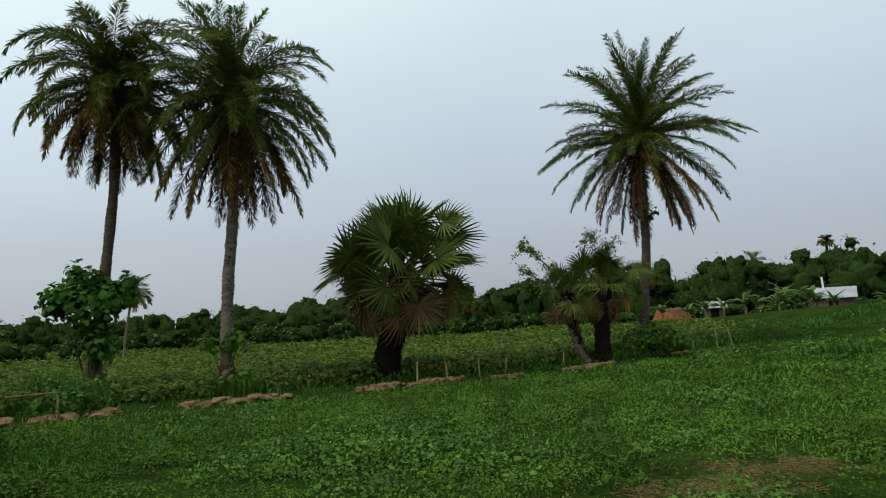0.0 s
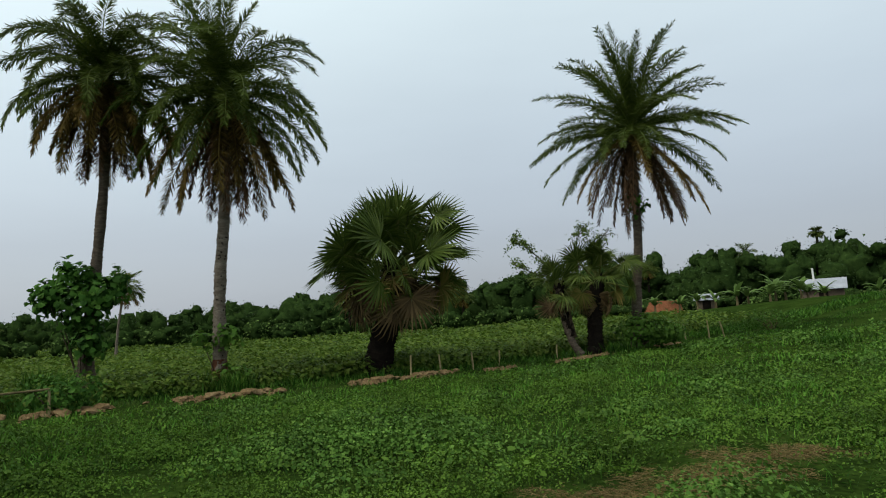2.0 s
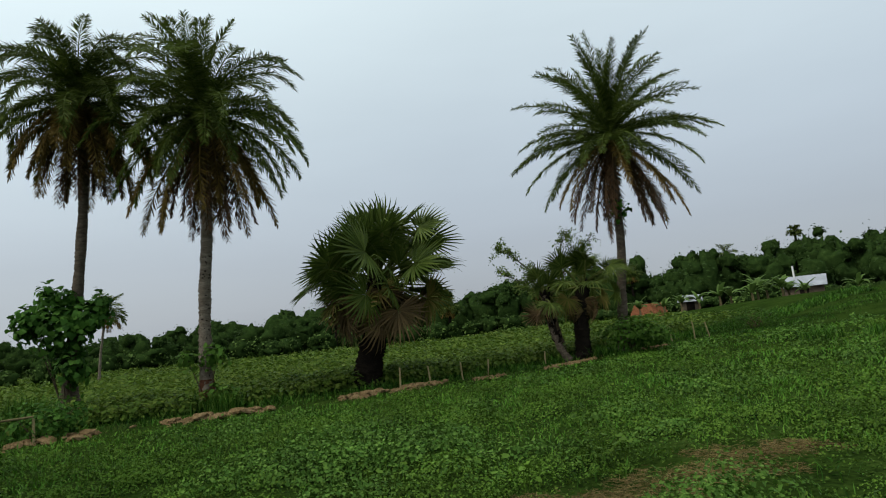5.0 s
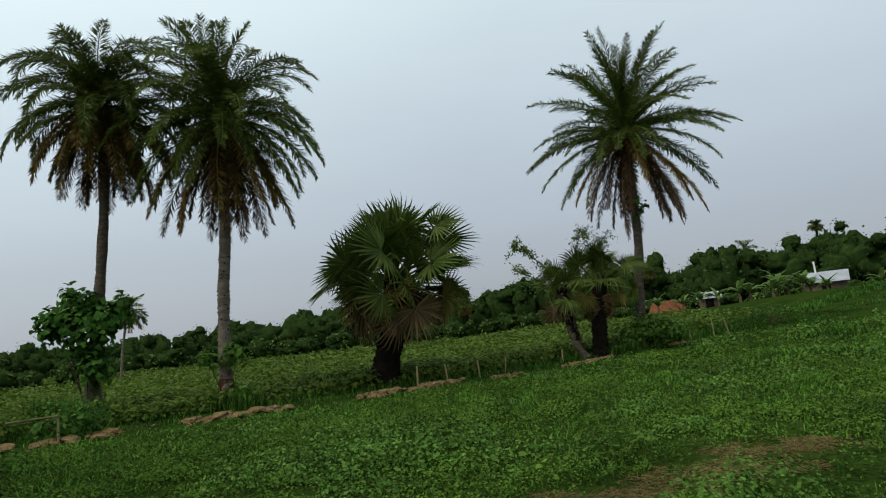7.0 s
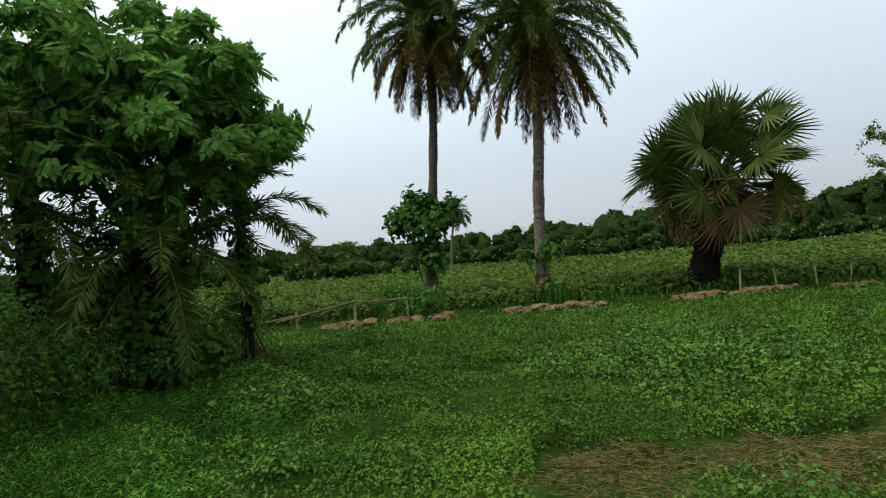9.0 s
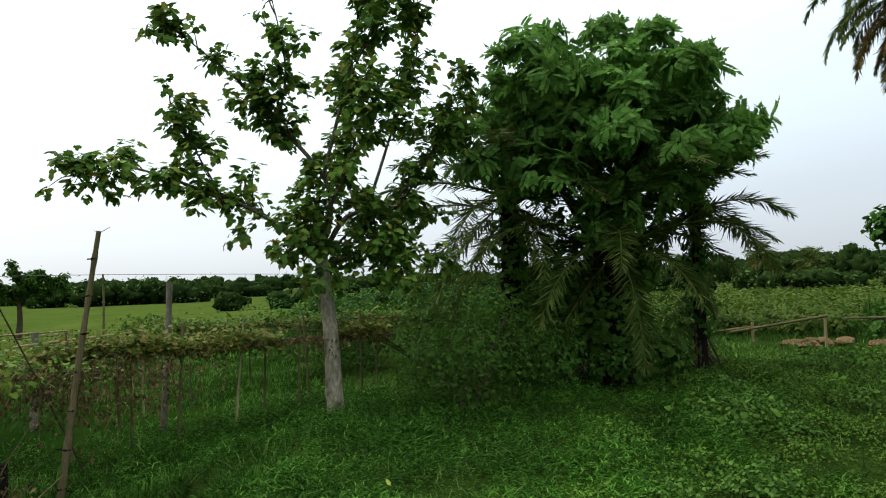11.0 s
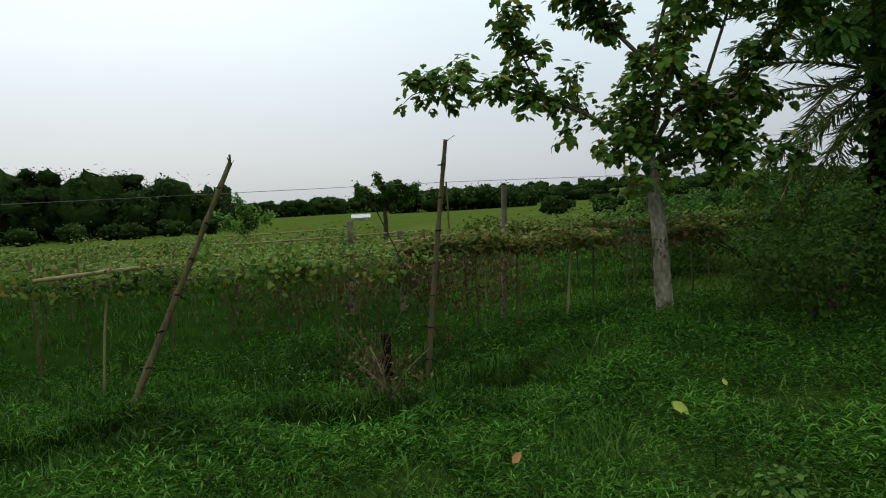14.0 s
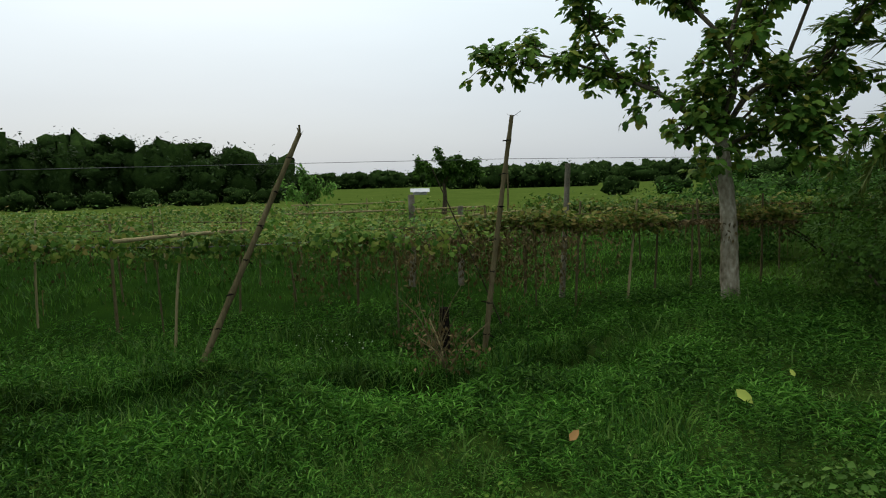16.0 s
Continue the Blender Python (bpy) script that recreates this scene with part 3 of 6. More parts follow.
    stuff("grass_stems", [spread(BLADE, np.stack([x, y, height(x, y)], -1), rot(rng.uniform(0, 6.283, n), rng.uniform(0.35, 1.4, n), rng.normal(0, 0.3, n)), np.stack([size, 0.10 + 0.012 * r, size], -1))], M_STEM, "thin pale grass stems sticking out of the weeds", "grass")
    # strewn straw
    x, y = rng.uniform(-2.8, 5.5, 110000), rng.uniform(3.2, 8.8, 110000)
    q = in_straw(x, y) + rng.normal(0, 0.2, len(x)) + 0.8 * np.clip(lumps(x, y, 0.28, 12) + 0.35, 0, 1) + 0.5 * np.clip(lumps(x, y, 0.1, 3), 0, 1)
    x, y = x[q < 1], y[q < 1]
    n = len(x)
    turn = rot(rng.uniform(0, 6.283, n), rng.normal(0.05, 0.16, n), rng.uniform(0, 3, n))
    sz = rng.uniform(0.03, 0.12, n) + 0.2 * (rng.random(n) < 0.006)
    stuff("straw", [spread(BLADE, np.stack([x, y, height(x, y) + rng.uniform(0.005, 0.04, n)], -1), turn, np.stack([sz, np.full(n, 0.055), sz * 0.5], -1))], M_STRAW, "brown dry straw strewn over the grass", "straw")


def crop_field():
    x, y, r = sector(62000, -34, 62, 17, 110, 0.25)
    d = beyond(x, y)
    keep = (d > 1.6 + 0.5 * lumps(x, y, 2, 4)) & (x < 10 + 0.18 * y)
    x, y, r = x[keep], y[keep], r[keep]
    n = len(x)
    crown = (0.40 + 0.16 * lumps(x, y, 0.5, 2) + 0.08 * lumps(x, y, 4, 1)) * (0.55 + 0.45 * smooth(r, 60, 20))
    z = height(x, y) + rng.uniform(0.35, 1, n) ** 0.7 * crown
    size = (0.05 + 0.0040 * r) * rng.uniform(0.6, 1.3, n)
    up = np.tile([[0.0, 0.0, 1.0]], (n, 1))
    # taller bushy plants along the field's front edge
    m = 900
    px = rng.uniform(-16, 11, m)
    pd = 1.5 + 4.5 * rng.random(m) ** 1.7
    py = 19.05 + 0.587 * px + pd * 1.16
    per = 34
    k = np.repeat(np.arange(m), per)
    dv = rng.normal(0, 1, (m * per, 3))
    dv /= np.linalg.norm(dv, axis=1, keepdims=True)
    dv[:, 2] = np.abs(dv[:, 2])
    tall = rng.uniform(0.28, 0.62, m)[k]
    wide = rng.uniform(0.16, 0.34, m)[k]
    pp = np.stack([px[k], py[k], height(px[k], py[k])], -1) + dv * np.stack([wide, wide, tall], -1) * rng.uniform(0.6, 1.05, (m * per, 1)) + (0, 0, 0.06)
    front = spread(HEART, pp, facing(dv + (0, -0.2, 0.4), 0.35), rng.uniform(0.08, 0.15, m * per))
    stuff("bean_field", [spread(LEAF, np.stack([x, y, z], -1), facing(up, 0.38), size * 1.35), front], M_CROP, "dense low green bean crop filling the field", "crop")


herbs()
grass()
crop_field()


def blob_places(n, centre, radii, hollow=0.55):
    """Places in a lumpy shell of an ellipsoid."""
    d = rng.normal(0, 1, (n, 3))
    d /= np.linalg.norm(d, axis=1, keepdims=True)
    r = rng.uniform(hollow**3, 1, n) ** (1 / 3)
    bump = 1 + 0.16 * np.sin(5 * d[:, 0] + 3 * d[:, 2]) + 0.13 * np.sin(7 * d[:, 1] - 4 * d[:, 2] + 1) + 0.1 * np.sin(11 * d[:, 0] + 9 * d[:, 1])
    return np.asarray(centre) + d * np.asarray(radii) * (r * bump)[:, None], d


# ---------------------------------------------------------------- palms
def feather_frond(length, start, droop, pairs, leaflet, width, limp=0.0, ragged=0.0):
    """A pinnate frond in the x-z plane: it leaves the origin at start degrees and bends down by droop degrees to its tip."""
    s = np.linspace(0, 1, 14)
    ang = np.radians(start - droop * s**1.4)
    step = length / 13
    px = np.r_[0, np.cumsum(np.cos(ang[:-1]) * step)]
    pz = np.r_[0, np.cumsum(np.sin(ang[:-1]) * step)]
    spine = np.stack([px, 0 * px, pz], -1)
    chunks = tube(spine, np.linspace(0.028, 0.006, 14) * length / 2.6, 4, caps=False)
    t = np.repeat(np.linspace(0.12, 0.99, pairs), 2)
    side = np.tile([1.0, -1.0], pairs)
    if ragged:
        ok = rng.random(len(t)) > ragged
        t, side = t[ok], side[ok]
    n = len(t)
    i = np.clip((t * 13).astype(int), 0, 12)
    fr = (t * 13 - i)[:, None]
    place = spine[i] * (1 - fr) + spine[i + 1] * fr
    a = ang[i]
    fwd = np.stack([np.cos(a), 0 * a, np.sin(a)], -1)
    upv = np.stack([-np.sin(a), 0 * a, np.cos(a)], -1)
    lat = np.stack([0 * a, side, 0 * a], -1)
    sweep = np.radians(66 - 24 * t + rng.normal(0, 8, n))[:, None]
    vee = np.radians(rng.choice([32, 8, -12], n) + rng.normal(0, 8, n))[:, None]
    out = np.cos(sweep) * fwd + np.sin(sweep) * (np.cos(vee) * lat + np.sin(vee) * upv)
    out[:, 2] -= limp * rng.uniform(0.6, 1.4, n)
    out /= np.linalg.norm(out, axis=1, keepdims=True)
    ln = leaflet * (0.55 + 0.75 * np.sin(np.clip(t * 1.05, 0, 1) * math.pi) ** 0.6) * rng.uniform(0.85, 1.15, n)
    yaw, pitch = np.arctan2(out[:, 1], out[:, 0]), np.arcsin(np.clip(out[:, 2], -1, 1))
    chunks.append(spread(NARROW, place, rot(yaw, pitch, rng.normal(0, 0.5, n)), np.stack([ln, np.full(n, width / 0.26), ln * 0.35], -1)))
    return chunks


def palm_trunk(path, r0, r1, ring=0.11, sides=14, flare=0.3):
    """A trunk with the ridges that fallen leaves left."""
    n = int(np.linalg.norm(np.diff(path, axis=0), axis=1).sum() / ring * 2)
    p = curve_points(path, max(n, 8))
    s = np.linspace(0, 1, len(p))
    r = r0 + (r1 - r0) * s + flare * r0 * np.exp(-s * 14)
    r *= 1 + 0.10 * (np.arange(len(p)) % 2) + 0.05 * np.sin(s * 37)
    return tube(p, r, sides, rough=0.10)


def stubs(path, radius, n, s0, s1, size):
    """Stumps of leaf stalks standing off a trunk."""
    p = curve_points(path, 60)
    i = (rng.uniform(s0, s1, n) * 59).astype(int)
    a = rng.uniform(0, 6.283, n)
    place = p[i] + np.stack([np.cos(a), np.sin(a), 0 * a], -1) * radius * 0.8
    box = ([(0, .3, 0), (0, -.3, 0), (0, -.2, .35), (0, .2, .35), (1, .12, .25), (1, -.12, .25)], [(0, 1, 5, 4), (3, 4, 5, 2), (0, 4, 3, 3), (1, 2, 5, 5)])
    v, f = spread((box[0], box[1][:2]), place, rot(a, rng.uniform(0.5, 1.2, n), 0 * a), rng.uniform(0.6, 1.2, n) * size)
    return [(v, f)]


def date_palm(place, path, label, r0, r1, classes, bark, pairs=52, leaflet=0.34, width=0.035, seed=1, stump=True, flare=0.5, name="date_palm", category="palm tree", group=""):
    """classes: rows of (count, length, start degrees, droop degrees, limp, material)."""
    random.seed(seed)
    tree = thing(name, place, label, category, group)
    path = np.asarray(path, float)
    part("trunk", palm_trunk(path, r0, r1, flare=flare), bark, tree, "ridged grey-brown trunk", smooth=False)
    top = path[-1]
    if stump:
        part("bark_stubble", stubs(path, r1, 60, 0.80, 1.0, 0.16), M_BARK_DARK, tree)["kind"] = "stuff"
    turn = 0.0
    for count, length, start, droop, limp, material in classes:
        meshes = [mesh_from("frond", feather_frond(length * k, start, droop, pairs, leaflet, width, limp, 0.25 if material == M_PALM_DEAD else 0.04), material) for k in (0.9, 1.0, 1.1)]
        for i in range(count):
            turn += 137.5 + random.uniform(-14, 14)
            m = Matrix.Translation((top[0], top[1], top[2] - random.uniform(0, 0.35) * (1 if start < 40 else 0.3))) @ pose(0, 0, 0, random.uniform(-10, 10), random.uniform(-9, 9), turn)
            part("frond", None, material, tree, "", m, mesh=random.choice(meshes))
    return tree


def fan_leaf(stalk, radius, segments, spread_deg, droop, bend=0.0):
    """A palmyra leaf: a stalk along x, then a pleated round blade whose segments come apart in the outer half."""
    stem = curve_points([(0, 0, 0), (stalk * 0.5, 0, 0.03), (stalk, 0, -0.05)], 5)
    chunks = tube(stem, np.linspace(0.04, 0.022, 5), 5, caps=False)
    a = np.radians(np.linspace(-spread_deg / 2, spread_deg / 2, segments)) + rng.normal(0, 0.012, segments)
    ln = radius * (0.74 + 0.26 * np.cos(a / 1.7)) * rng.uniform(0.93, 1.05, segments)
    half = np.radians(spread_deg) / segments * 0.54
    base = np.array([stalk, 0, -0.05])
    cb, sb = math.cos(math.radians(bend)), math.sin(math.radians(bend))
    v, f = [], []
    for k in range(segments):
        c, s = math.cos(a[k]), math.sin(a[k])
        d, q = np.array([c, s, 0]), np.array([-s, c, 0])
        w = 0.42 * ln[k] * math.tan(half)
        cup = 0.16 * abs(s)                            # the blade is folded along its rib
        mid = d * ln[k] * 0.42 + (0, 0, cup * ln[k] * 0.42 - droop * (0.42 * ln[k]) ** 2)
        limp = 0.38 * random.random() ** 3
        out = d * ln[k] * 0.82 + (0, 0, cup * ln[k] * 0.8 - droop * (0.82 * ln[k]) ** 2 - limp * 0.3) + q * random.uniform(-0.02, 0.02)
        tip = d * ln[k] * (1 - limp * 0.4) + (0, 0, cup * ln[k] * 0.9 - droop * ln[k] ** 2 - limp) + q * random.uniform(-0.05, 0.05)
        n = len(v)
        for u in ((0, 0, 0), mid + q * w + (0, 0, 0.02), mid - q * w + (0, 0, 0.02), mid - (0, 0, 0.03), out + q * w * 0.42, out - q * w * 0.42, tip):
            u = np.asarray(u, float)
            v.append(base + (u[0] * cb + u[2] * sb, u[1], u[2] * cb - u[0] * sb))
        f += [(n, n + 3, n + 1), (n, n + 2, n + 3), (n + 1, n + 3, n + 4), (n + 3, n + 5, n + 4), (n + 3, n + 2, n + 5), (n + 4, n + 5, n + 6)]
    chunks.append((np.array(v), np.array(f)))
    return chunks


def fan_palm(place, path, label, r0, r1, classes, bark, seed=1, size=1.0):
    """classes: rows of (count, elevation degrees, stalk, radius, droop, material)."""
    random.seed(seed)
    tree = thing("fan_palm", place, label, "palm tree")
    path = np.asarray(path, float)
    part("trunk", palm_trunk(path, r0, r1, 0.09), bark, tree, "dark rough trunk")
    part("bark_stubble", stubs(path, r1 * 0.9, 90, 0.25, 1.0, 0.3 * size), M_BARK_DARK, tree)["kind"] = "stuff"
    top, turn = path[-1], 40.0
    for count, elev, stalk, radius, droop, material in classes:
        leaves = [fan_leaf(stalk * k * size, radius * size * random.uniform(0.85, 1.12), 25, 230, droop, bn) for k, bn in (((0.65, -12), (0.95, 4), (1.2, 20)) if elev > 50 else ((0.65, 0), (0.95, 15), (1.2, 32)))]
        meshes = [(mesh_from("fan_leaf", c[1:], material), mesh_from("stalk", c[:1], M_STALK)) for c in leaves]
        for i in range(count):
            turn += 137.5 + random.uniform(-16, 16)
            m = Matrix.Translation((top[0], top[1], top[2] - random.uniform(0, 0.4))) @ pose(0, 0, 0, 0, 0, turn) @ pose(0, 0, 0, 0, -elev + random.uniform(-10, 10), 0) @ pose(0, 0, 0, random.uniform(-80, 80), 0, 0)
            blade, stem = random.choice(meshes)
            leaf = part("fan_leaf", None, material, tree, "", m, mesh=blade)
            part("stalk", None, M_STALK, leaf, "pale green stalk", mesh=stem)
    return tree


date_palm((-9.5, 18.25, 0.10), [(0, 0, -0.15), (0.1, 0, 1.6), (0.3, 0.05, 3.5), (0.5, 0.1, 6.2), (0.5, 0.1, 9.0)],
          "tall leaning date palm with brown hanging lower fronds", 0.15, 0.11,
          [(7, 2.3, 80, 95, 0.05, M_PALM), (11, 3.0, 66, 120, 0.12, M_PALM), (12, 3.2, 48, 130, 0.16, M_PALM), (12, 3.1, 24, 112, 0.22, M_PALM), (11, 3.0, 0, 85, 0.28, M_PALM), (7, 3.0, -20, 60, 0.30, M_PALM), (9, 3.0, -28, 56, 0.30, M_PALM_OLD), (13, 2.9, -46, 36, 0.28, M_PALM_OLD), (13, 2.7, -68, 18, 0.22, M_PALM_DEAD)],
          M_BARK_PALM, flare=1.7, seed=3, pairs=104, leaflet=0.31, width=0.034)
p2 = date_palm((-5.82, 18.2, 0.12), [(0, 0, -0.15), (0.0, 0, 1.5), (0.05, 0, 3.0), (0.2, 0, 5.0), (0.27, 0, 8.25)],
          "tall date palm with a pale scarred trunk and drooping crown", 0.165, 0.125,
          [(9, 3.0, 84, 42, 0.05, M_PALM), (11, 3.2, 66, 95, 0.10, M_PALM), (13, 3.4, 44, 105, 0.14, M_PALM), (15, 3.25, 20, 90, 0.18, M_PALM), (14, 3.15, -4, 72, 0.22, M_PALM), (15, 3.2, -26, 54, 0.24, M_PALM), (14, 3.4, -50, 34, 0.22, M_PALM_OLD), (16, 3.4, -70, 16, 0.22, M_PALM_DEAD)],
          M_BARK_PALE, seed=5, pairs=108, leaflet=0.31, width=0.034)
part("trunk_foot", tube(curve_points([(0, 0, -0.15), (0, 0, 0.3), (0, 0, 0.75)], 8), np.array([0.30, 0.27, 0.245, 0.23, 0.22, 0.21, 0.20, 0.19]), 14, 0.10), M_FOOT, p2, "reddish bare foot of the trunk")
scar = ([(0, .5, 0), (0, -.5, 0), (0.35, 0, -.35), (0.2, 0, .35)], [(0, 2, 3), (1, 3, 2)])
na = 150
sa, sz = rng.uniform(0, 6.283, na), rng.uniform(0.8, 4.2, na)
part("bark_scars", [spread(scar, np.stack([np.cos(sa) * 0.14 + np.interp(sz, [0, 1.5, 3, 5], [0, 0, 0.05, 0.2]), np.sin(sa) * 0.14, sz], -1), rot(sa, 0 * sa, 0 * sa), rng.uniform(0.05, 0.09, na))], M_BARK_DARK, p2)["kind"] = "stuff"
p3 = date_palm((7.15, 23.6, 0.40), [(0, 0, -0.15), (0.15, 0, 1.8), (0.35, 0, 3.6), (0.40, 0, 5.5), (0.45, 0, 7.8)],
          "tall date palm with a spiky crown above a dead brown skirt", 0.17, 0.12,
          [(10, 3.5, 84, 24, 0.03, M_PALM), (13, 3.7, 66, 44, 0.05, M_PALM), (16, 3.7, 47, 58, 0.08, M_PALM), (17, 3.7, 27, 60, 0.12, M_PALM), (16, 3.65, 7, 56, 0.18, M_PALM), (12, 3.6, -14, 50, 0.26, M_PALM), (8, 3.6, -32, 42, 0.32, M_PALM_OLD), (8, 3.5, -46, 34, 0.32, M_PALM_DEAD), (15, 3.5, -66, 18, 0.28, M_PALM_DEAD)],
          M_BARK_PALM, seed=8, pairs=108, leaflet=0.30, width=0.034)
pc, _ = blob_places(70, (0.42, -0.15, 5.0), (0.45, 0.35, 0.5), 0.3)
part("creeper", [spread(HEART, pc, rot(rng.uniform(0, 6.283, 70), rng.normal(-0.7, 0.4, 70), rng.normal(0, 0.5, 70)), rng.uniform(0.1, 0.2, 70))], M_IVY, p3, "dark leaves of a creeper")
fan_palm((-1.78, 20.35, 0.05), [(0, 0, -0.1), (0.15, 0, 0.8), (0.42, 0, 1.8), (0.58, 0, 3.4)],
         "stout young fan palm with a dark trunk and pleated round leaves", 0.42, 0.28,
         [(6, 80, 1.3, 1.25, 0.02, M_FAN), (9, 62, 1.5, 1.25, 0.03, M_FAN), (11, 44, 1.85, 1.2, 0.04, M_FAN), (12, 26, 1.9, 1.2, 0.06, M_FAN), (10, 8, 1.7, 1.15, 0.10, M_FAN), (8, -10, 1.6, 1.1, 0.14, M_FAN), (8, -26, 1.45, 1.05, 0.2, M_FAN_OLD), (8, -40, 1.3, 1.0, 0.22, M_FAN_DEAD), (11, -58, 1.0, 0.95, 0.25, M_FAN_DEAD)],
         M_BARK_DARK, seed=4)
fan_palm((5.55, 23.0, 0.25), [(0, 0, -0.1), (0.02, 0, 0.8), (0.2, 0, 2.5)],
         "small ragged fan palm on a rough dark trunk", 0.26, 0.22,
         [(4, 76, 0.85, 0.85, 0.05, M_FAN), (5, 48, 1.05, 0.8, 0.2, M_FAN), (6, 20, 1.1, 0.8, 0.45, M_FAN), (4, -10, 0.95, 0.75, 0.6, M_FAN), (3, -30, 0.8, 0.7, 0.6, M_FAN_OLD), (6, -62, 0.6, 0.7, 0.5, M_FAN_DEAD)],
         M_BARK_DARK, seed=9)
fan_palm((4.95, 22.7, 0.25), [(0, 0, -0.1), (-0.32, 0, 0.5), (-0.55, 0.05, 1.5), (-0.6, 0.05, 2.35)],
         "thin leaning fan palm with a bent pale trunk", 0.11, 0.10,
         [(3, 72, 0.6, 0.75, 0.1, M_FAN), (3, 35, 0.7, 0.75, 0.4, M_FAN), (2, 0, 0.65, 0.7, 0.6, M_FAN), (4, -50, 0.5, 0.7, 0.5, M_FAN_DEAD)],
         M_BARK_PALM, seed=10, size=0.95)


# ---------------------------------------------------------------- broadleaf trees, shrubs, creepers
def ball(rings=6, segs=9):
    """A ball, the form of a dense mass of leaves."""
    a, e = np.meshgrid(np.linspace(0, 6.283, segs, endpoint=False), np.linspace(-1.5, 1.5, rings), indexing="ij")
    v = np.stack([np.cos(a) * np.cos(e), np.sin(a) * np.cos(e), np.sin(e)], -1).reshape(-1, 3)
    i, j = np.meshgrid(np.arange(segs), np.arange(rings - 1), indexing="ij")
    k = (i + 1) % segs
    return v, np.stack([i * rings + j, k * rings + j, k * rings + j + 1, i * rings + j + 1], -1).reshape(-1, 4)


BALL = ball(9, 13)


def core(centre, radii):
    v, f = BALL
    return np.asarray(centre) + v * np.asarray(radii) * (rng.uniform(0.52, 1.24, (len(v), 1)) + 0.16 * np.sin(5 * v[:, :1] + rng.uniform(0, 6)) * np.sin(4 * v[:, 1:2] + rng.uniform(0, 6))), f


def blob_leaves(n, centre, radii, size, template=LEAF, hollow=0.55, loose=0.42):
    p, d = blob_places(n, centre, radii, hollow)
    return spread(template, p, facing(d + (0, 0, 0.45), loose), rng.uniform(0.6, 1.25, n) * size)


def shrub(name, place, label, blobs, material, size, template=LEAF, category="shrub", stems=6):
    """blobs: rows of (count, centre, radii) over the shrub's foot."""
    ob = thing(name, place, label, category)
    part("foliage", [blob_leaves(n, c, r, size, template, 0.35) for n, c, r in blobs], material, ob)
    for i in range(stems):
        n, c, r = blobs[i % len(blobs)]
        a = i * 2.4
        tip = np.asarray(c) + np.array([math.cos(a) * r[0] * 0.5, math.sin(a) * r[1] * 0.5, r[2] * 0.4])
        part("stem", tube(curve_points([(0.08 * math.cos(a), 0.08 * math.sin(a), -0.05), tip * (0.4, 0.4, 0.5), tip], 7), np.linspace(0.025, 0.008, 7), 5), M_TWIG, ob)
    return ob


def limb_tree(name, place, label, trunk, limbs, bark, leaves, category="tree"):
    """trunk: (points, r0, r1); limbs: rows of (points, r0, r1); leaves: (count a metre, size, template, spread)."""
    ob = thing(name, place, label, category)
    part("trunk", tube(curve_points(trunk[0], 22), np.linspace(trunk[1], trunk[2], 22), 14, rough=0.05), bark, ob, "", smooth=True)
    twigs, foliage_chunks = [], []
    per, size, template, wide, material = leaves
    for points, r0, r1 in limbs:
        c = curve_points(points, 16)
        part("limb", tube(c, np.linspace(r0, r1, 16), 7, rough=0.05), M_TWIG, ob, smooth=True)
        length = np.linalg.norm(np.diff(c, axis=0), axis=1).sum()
        for k in range(max(int(length * 12), 3)):
            i = rng.integers(4, 16)
            d = rng.normal(0, 1, 3) + (0, 0, 0.3)
            d /= np.linalg.norm(d)
            reach = wide * rng.uniform(0.3, 1.0)
            tip = c[i] + d * reach - (0, 0, 0.12)
            mid = c[i] + d * reach * 0.55 + (0, 0, 0.05)
            tw = curve_points([c[i], mid, tip], 6)
            twigs += tube(tw, np.linspace(0.011, 0.004, 6), 4, caps=False)
            m = int(per * rng.uniform(0.5, 1.4))
            j = rng.integers(1, 6, m)
            foliage_chunks.append(spread(template, tw[j] + rng.normal(0, 0.07, (m, 3)), rot(rng.uniform(0, 6.283, m), rng.normal(-0.55, 0.45, m), rng.normal(0, 0.5, m)), rng.uniform(0.55, 1.2, m) * size))
    part("branchwork", twigs, M_TWIG, ob)["kind"] = "stuff"
    part("crown", foliage_chunks, material, ob)
    return ob


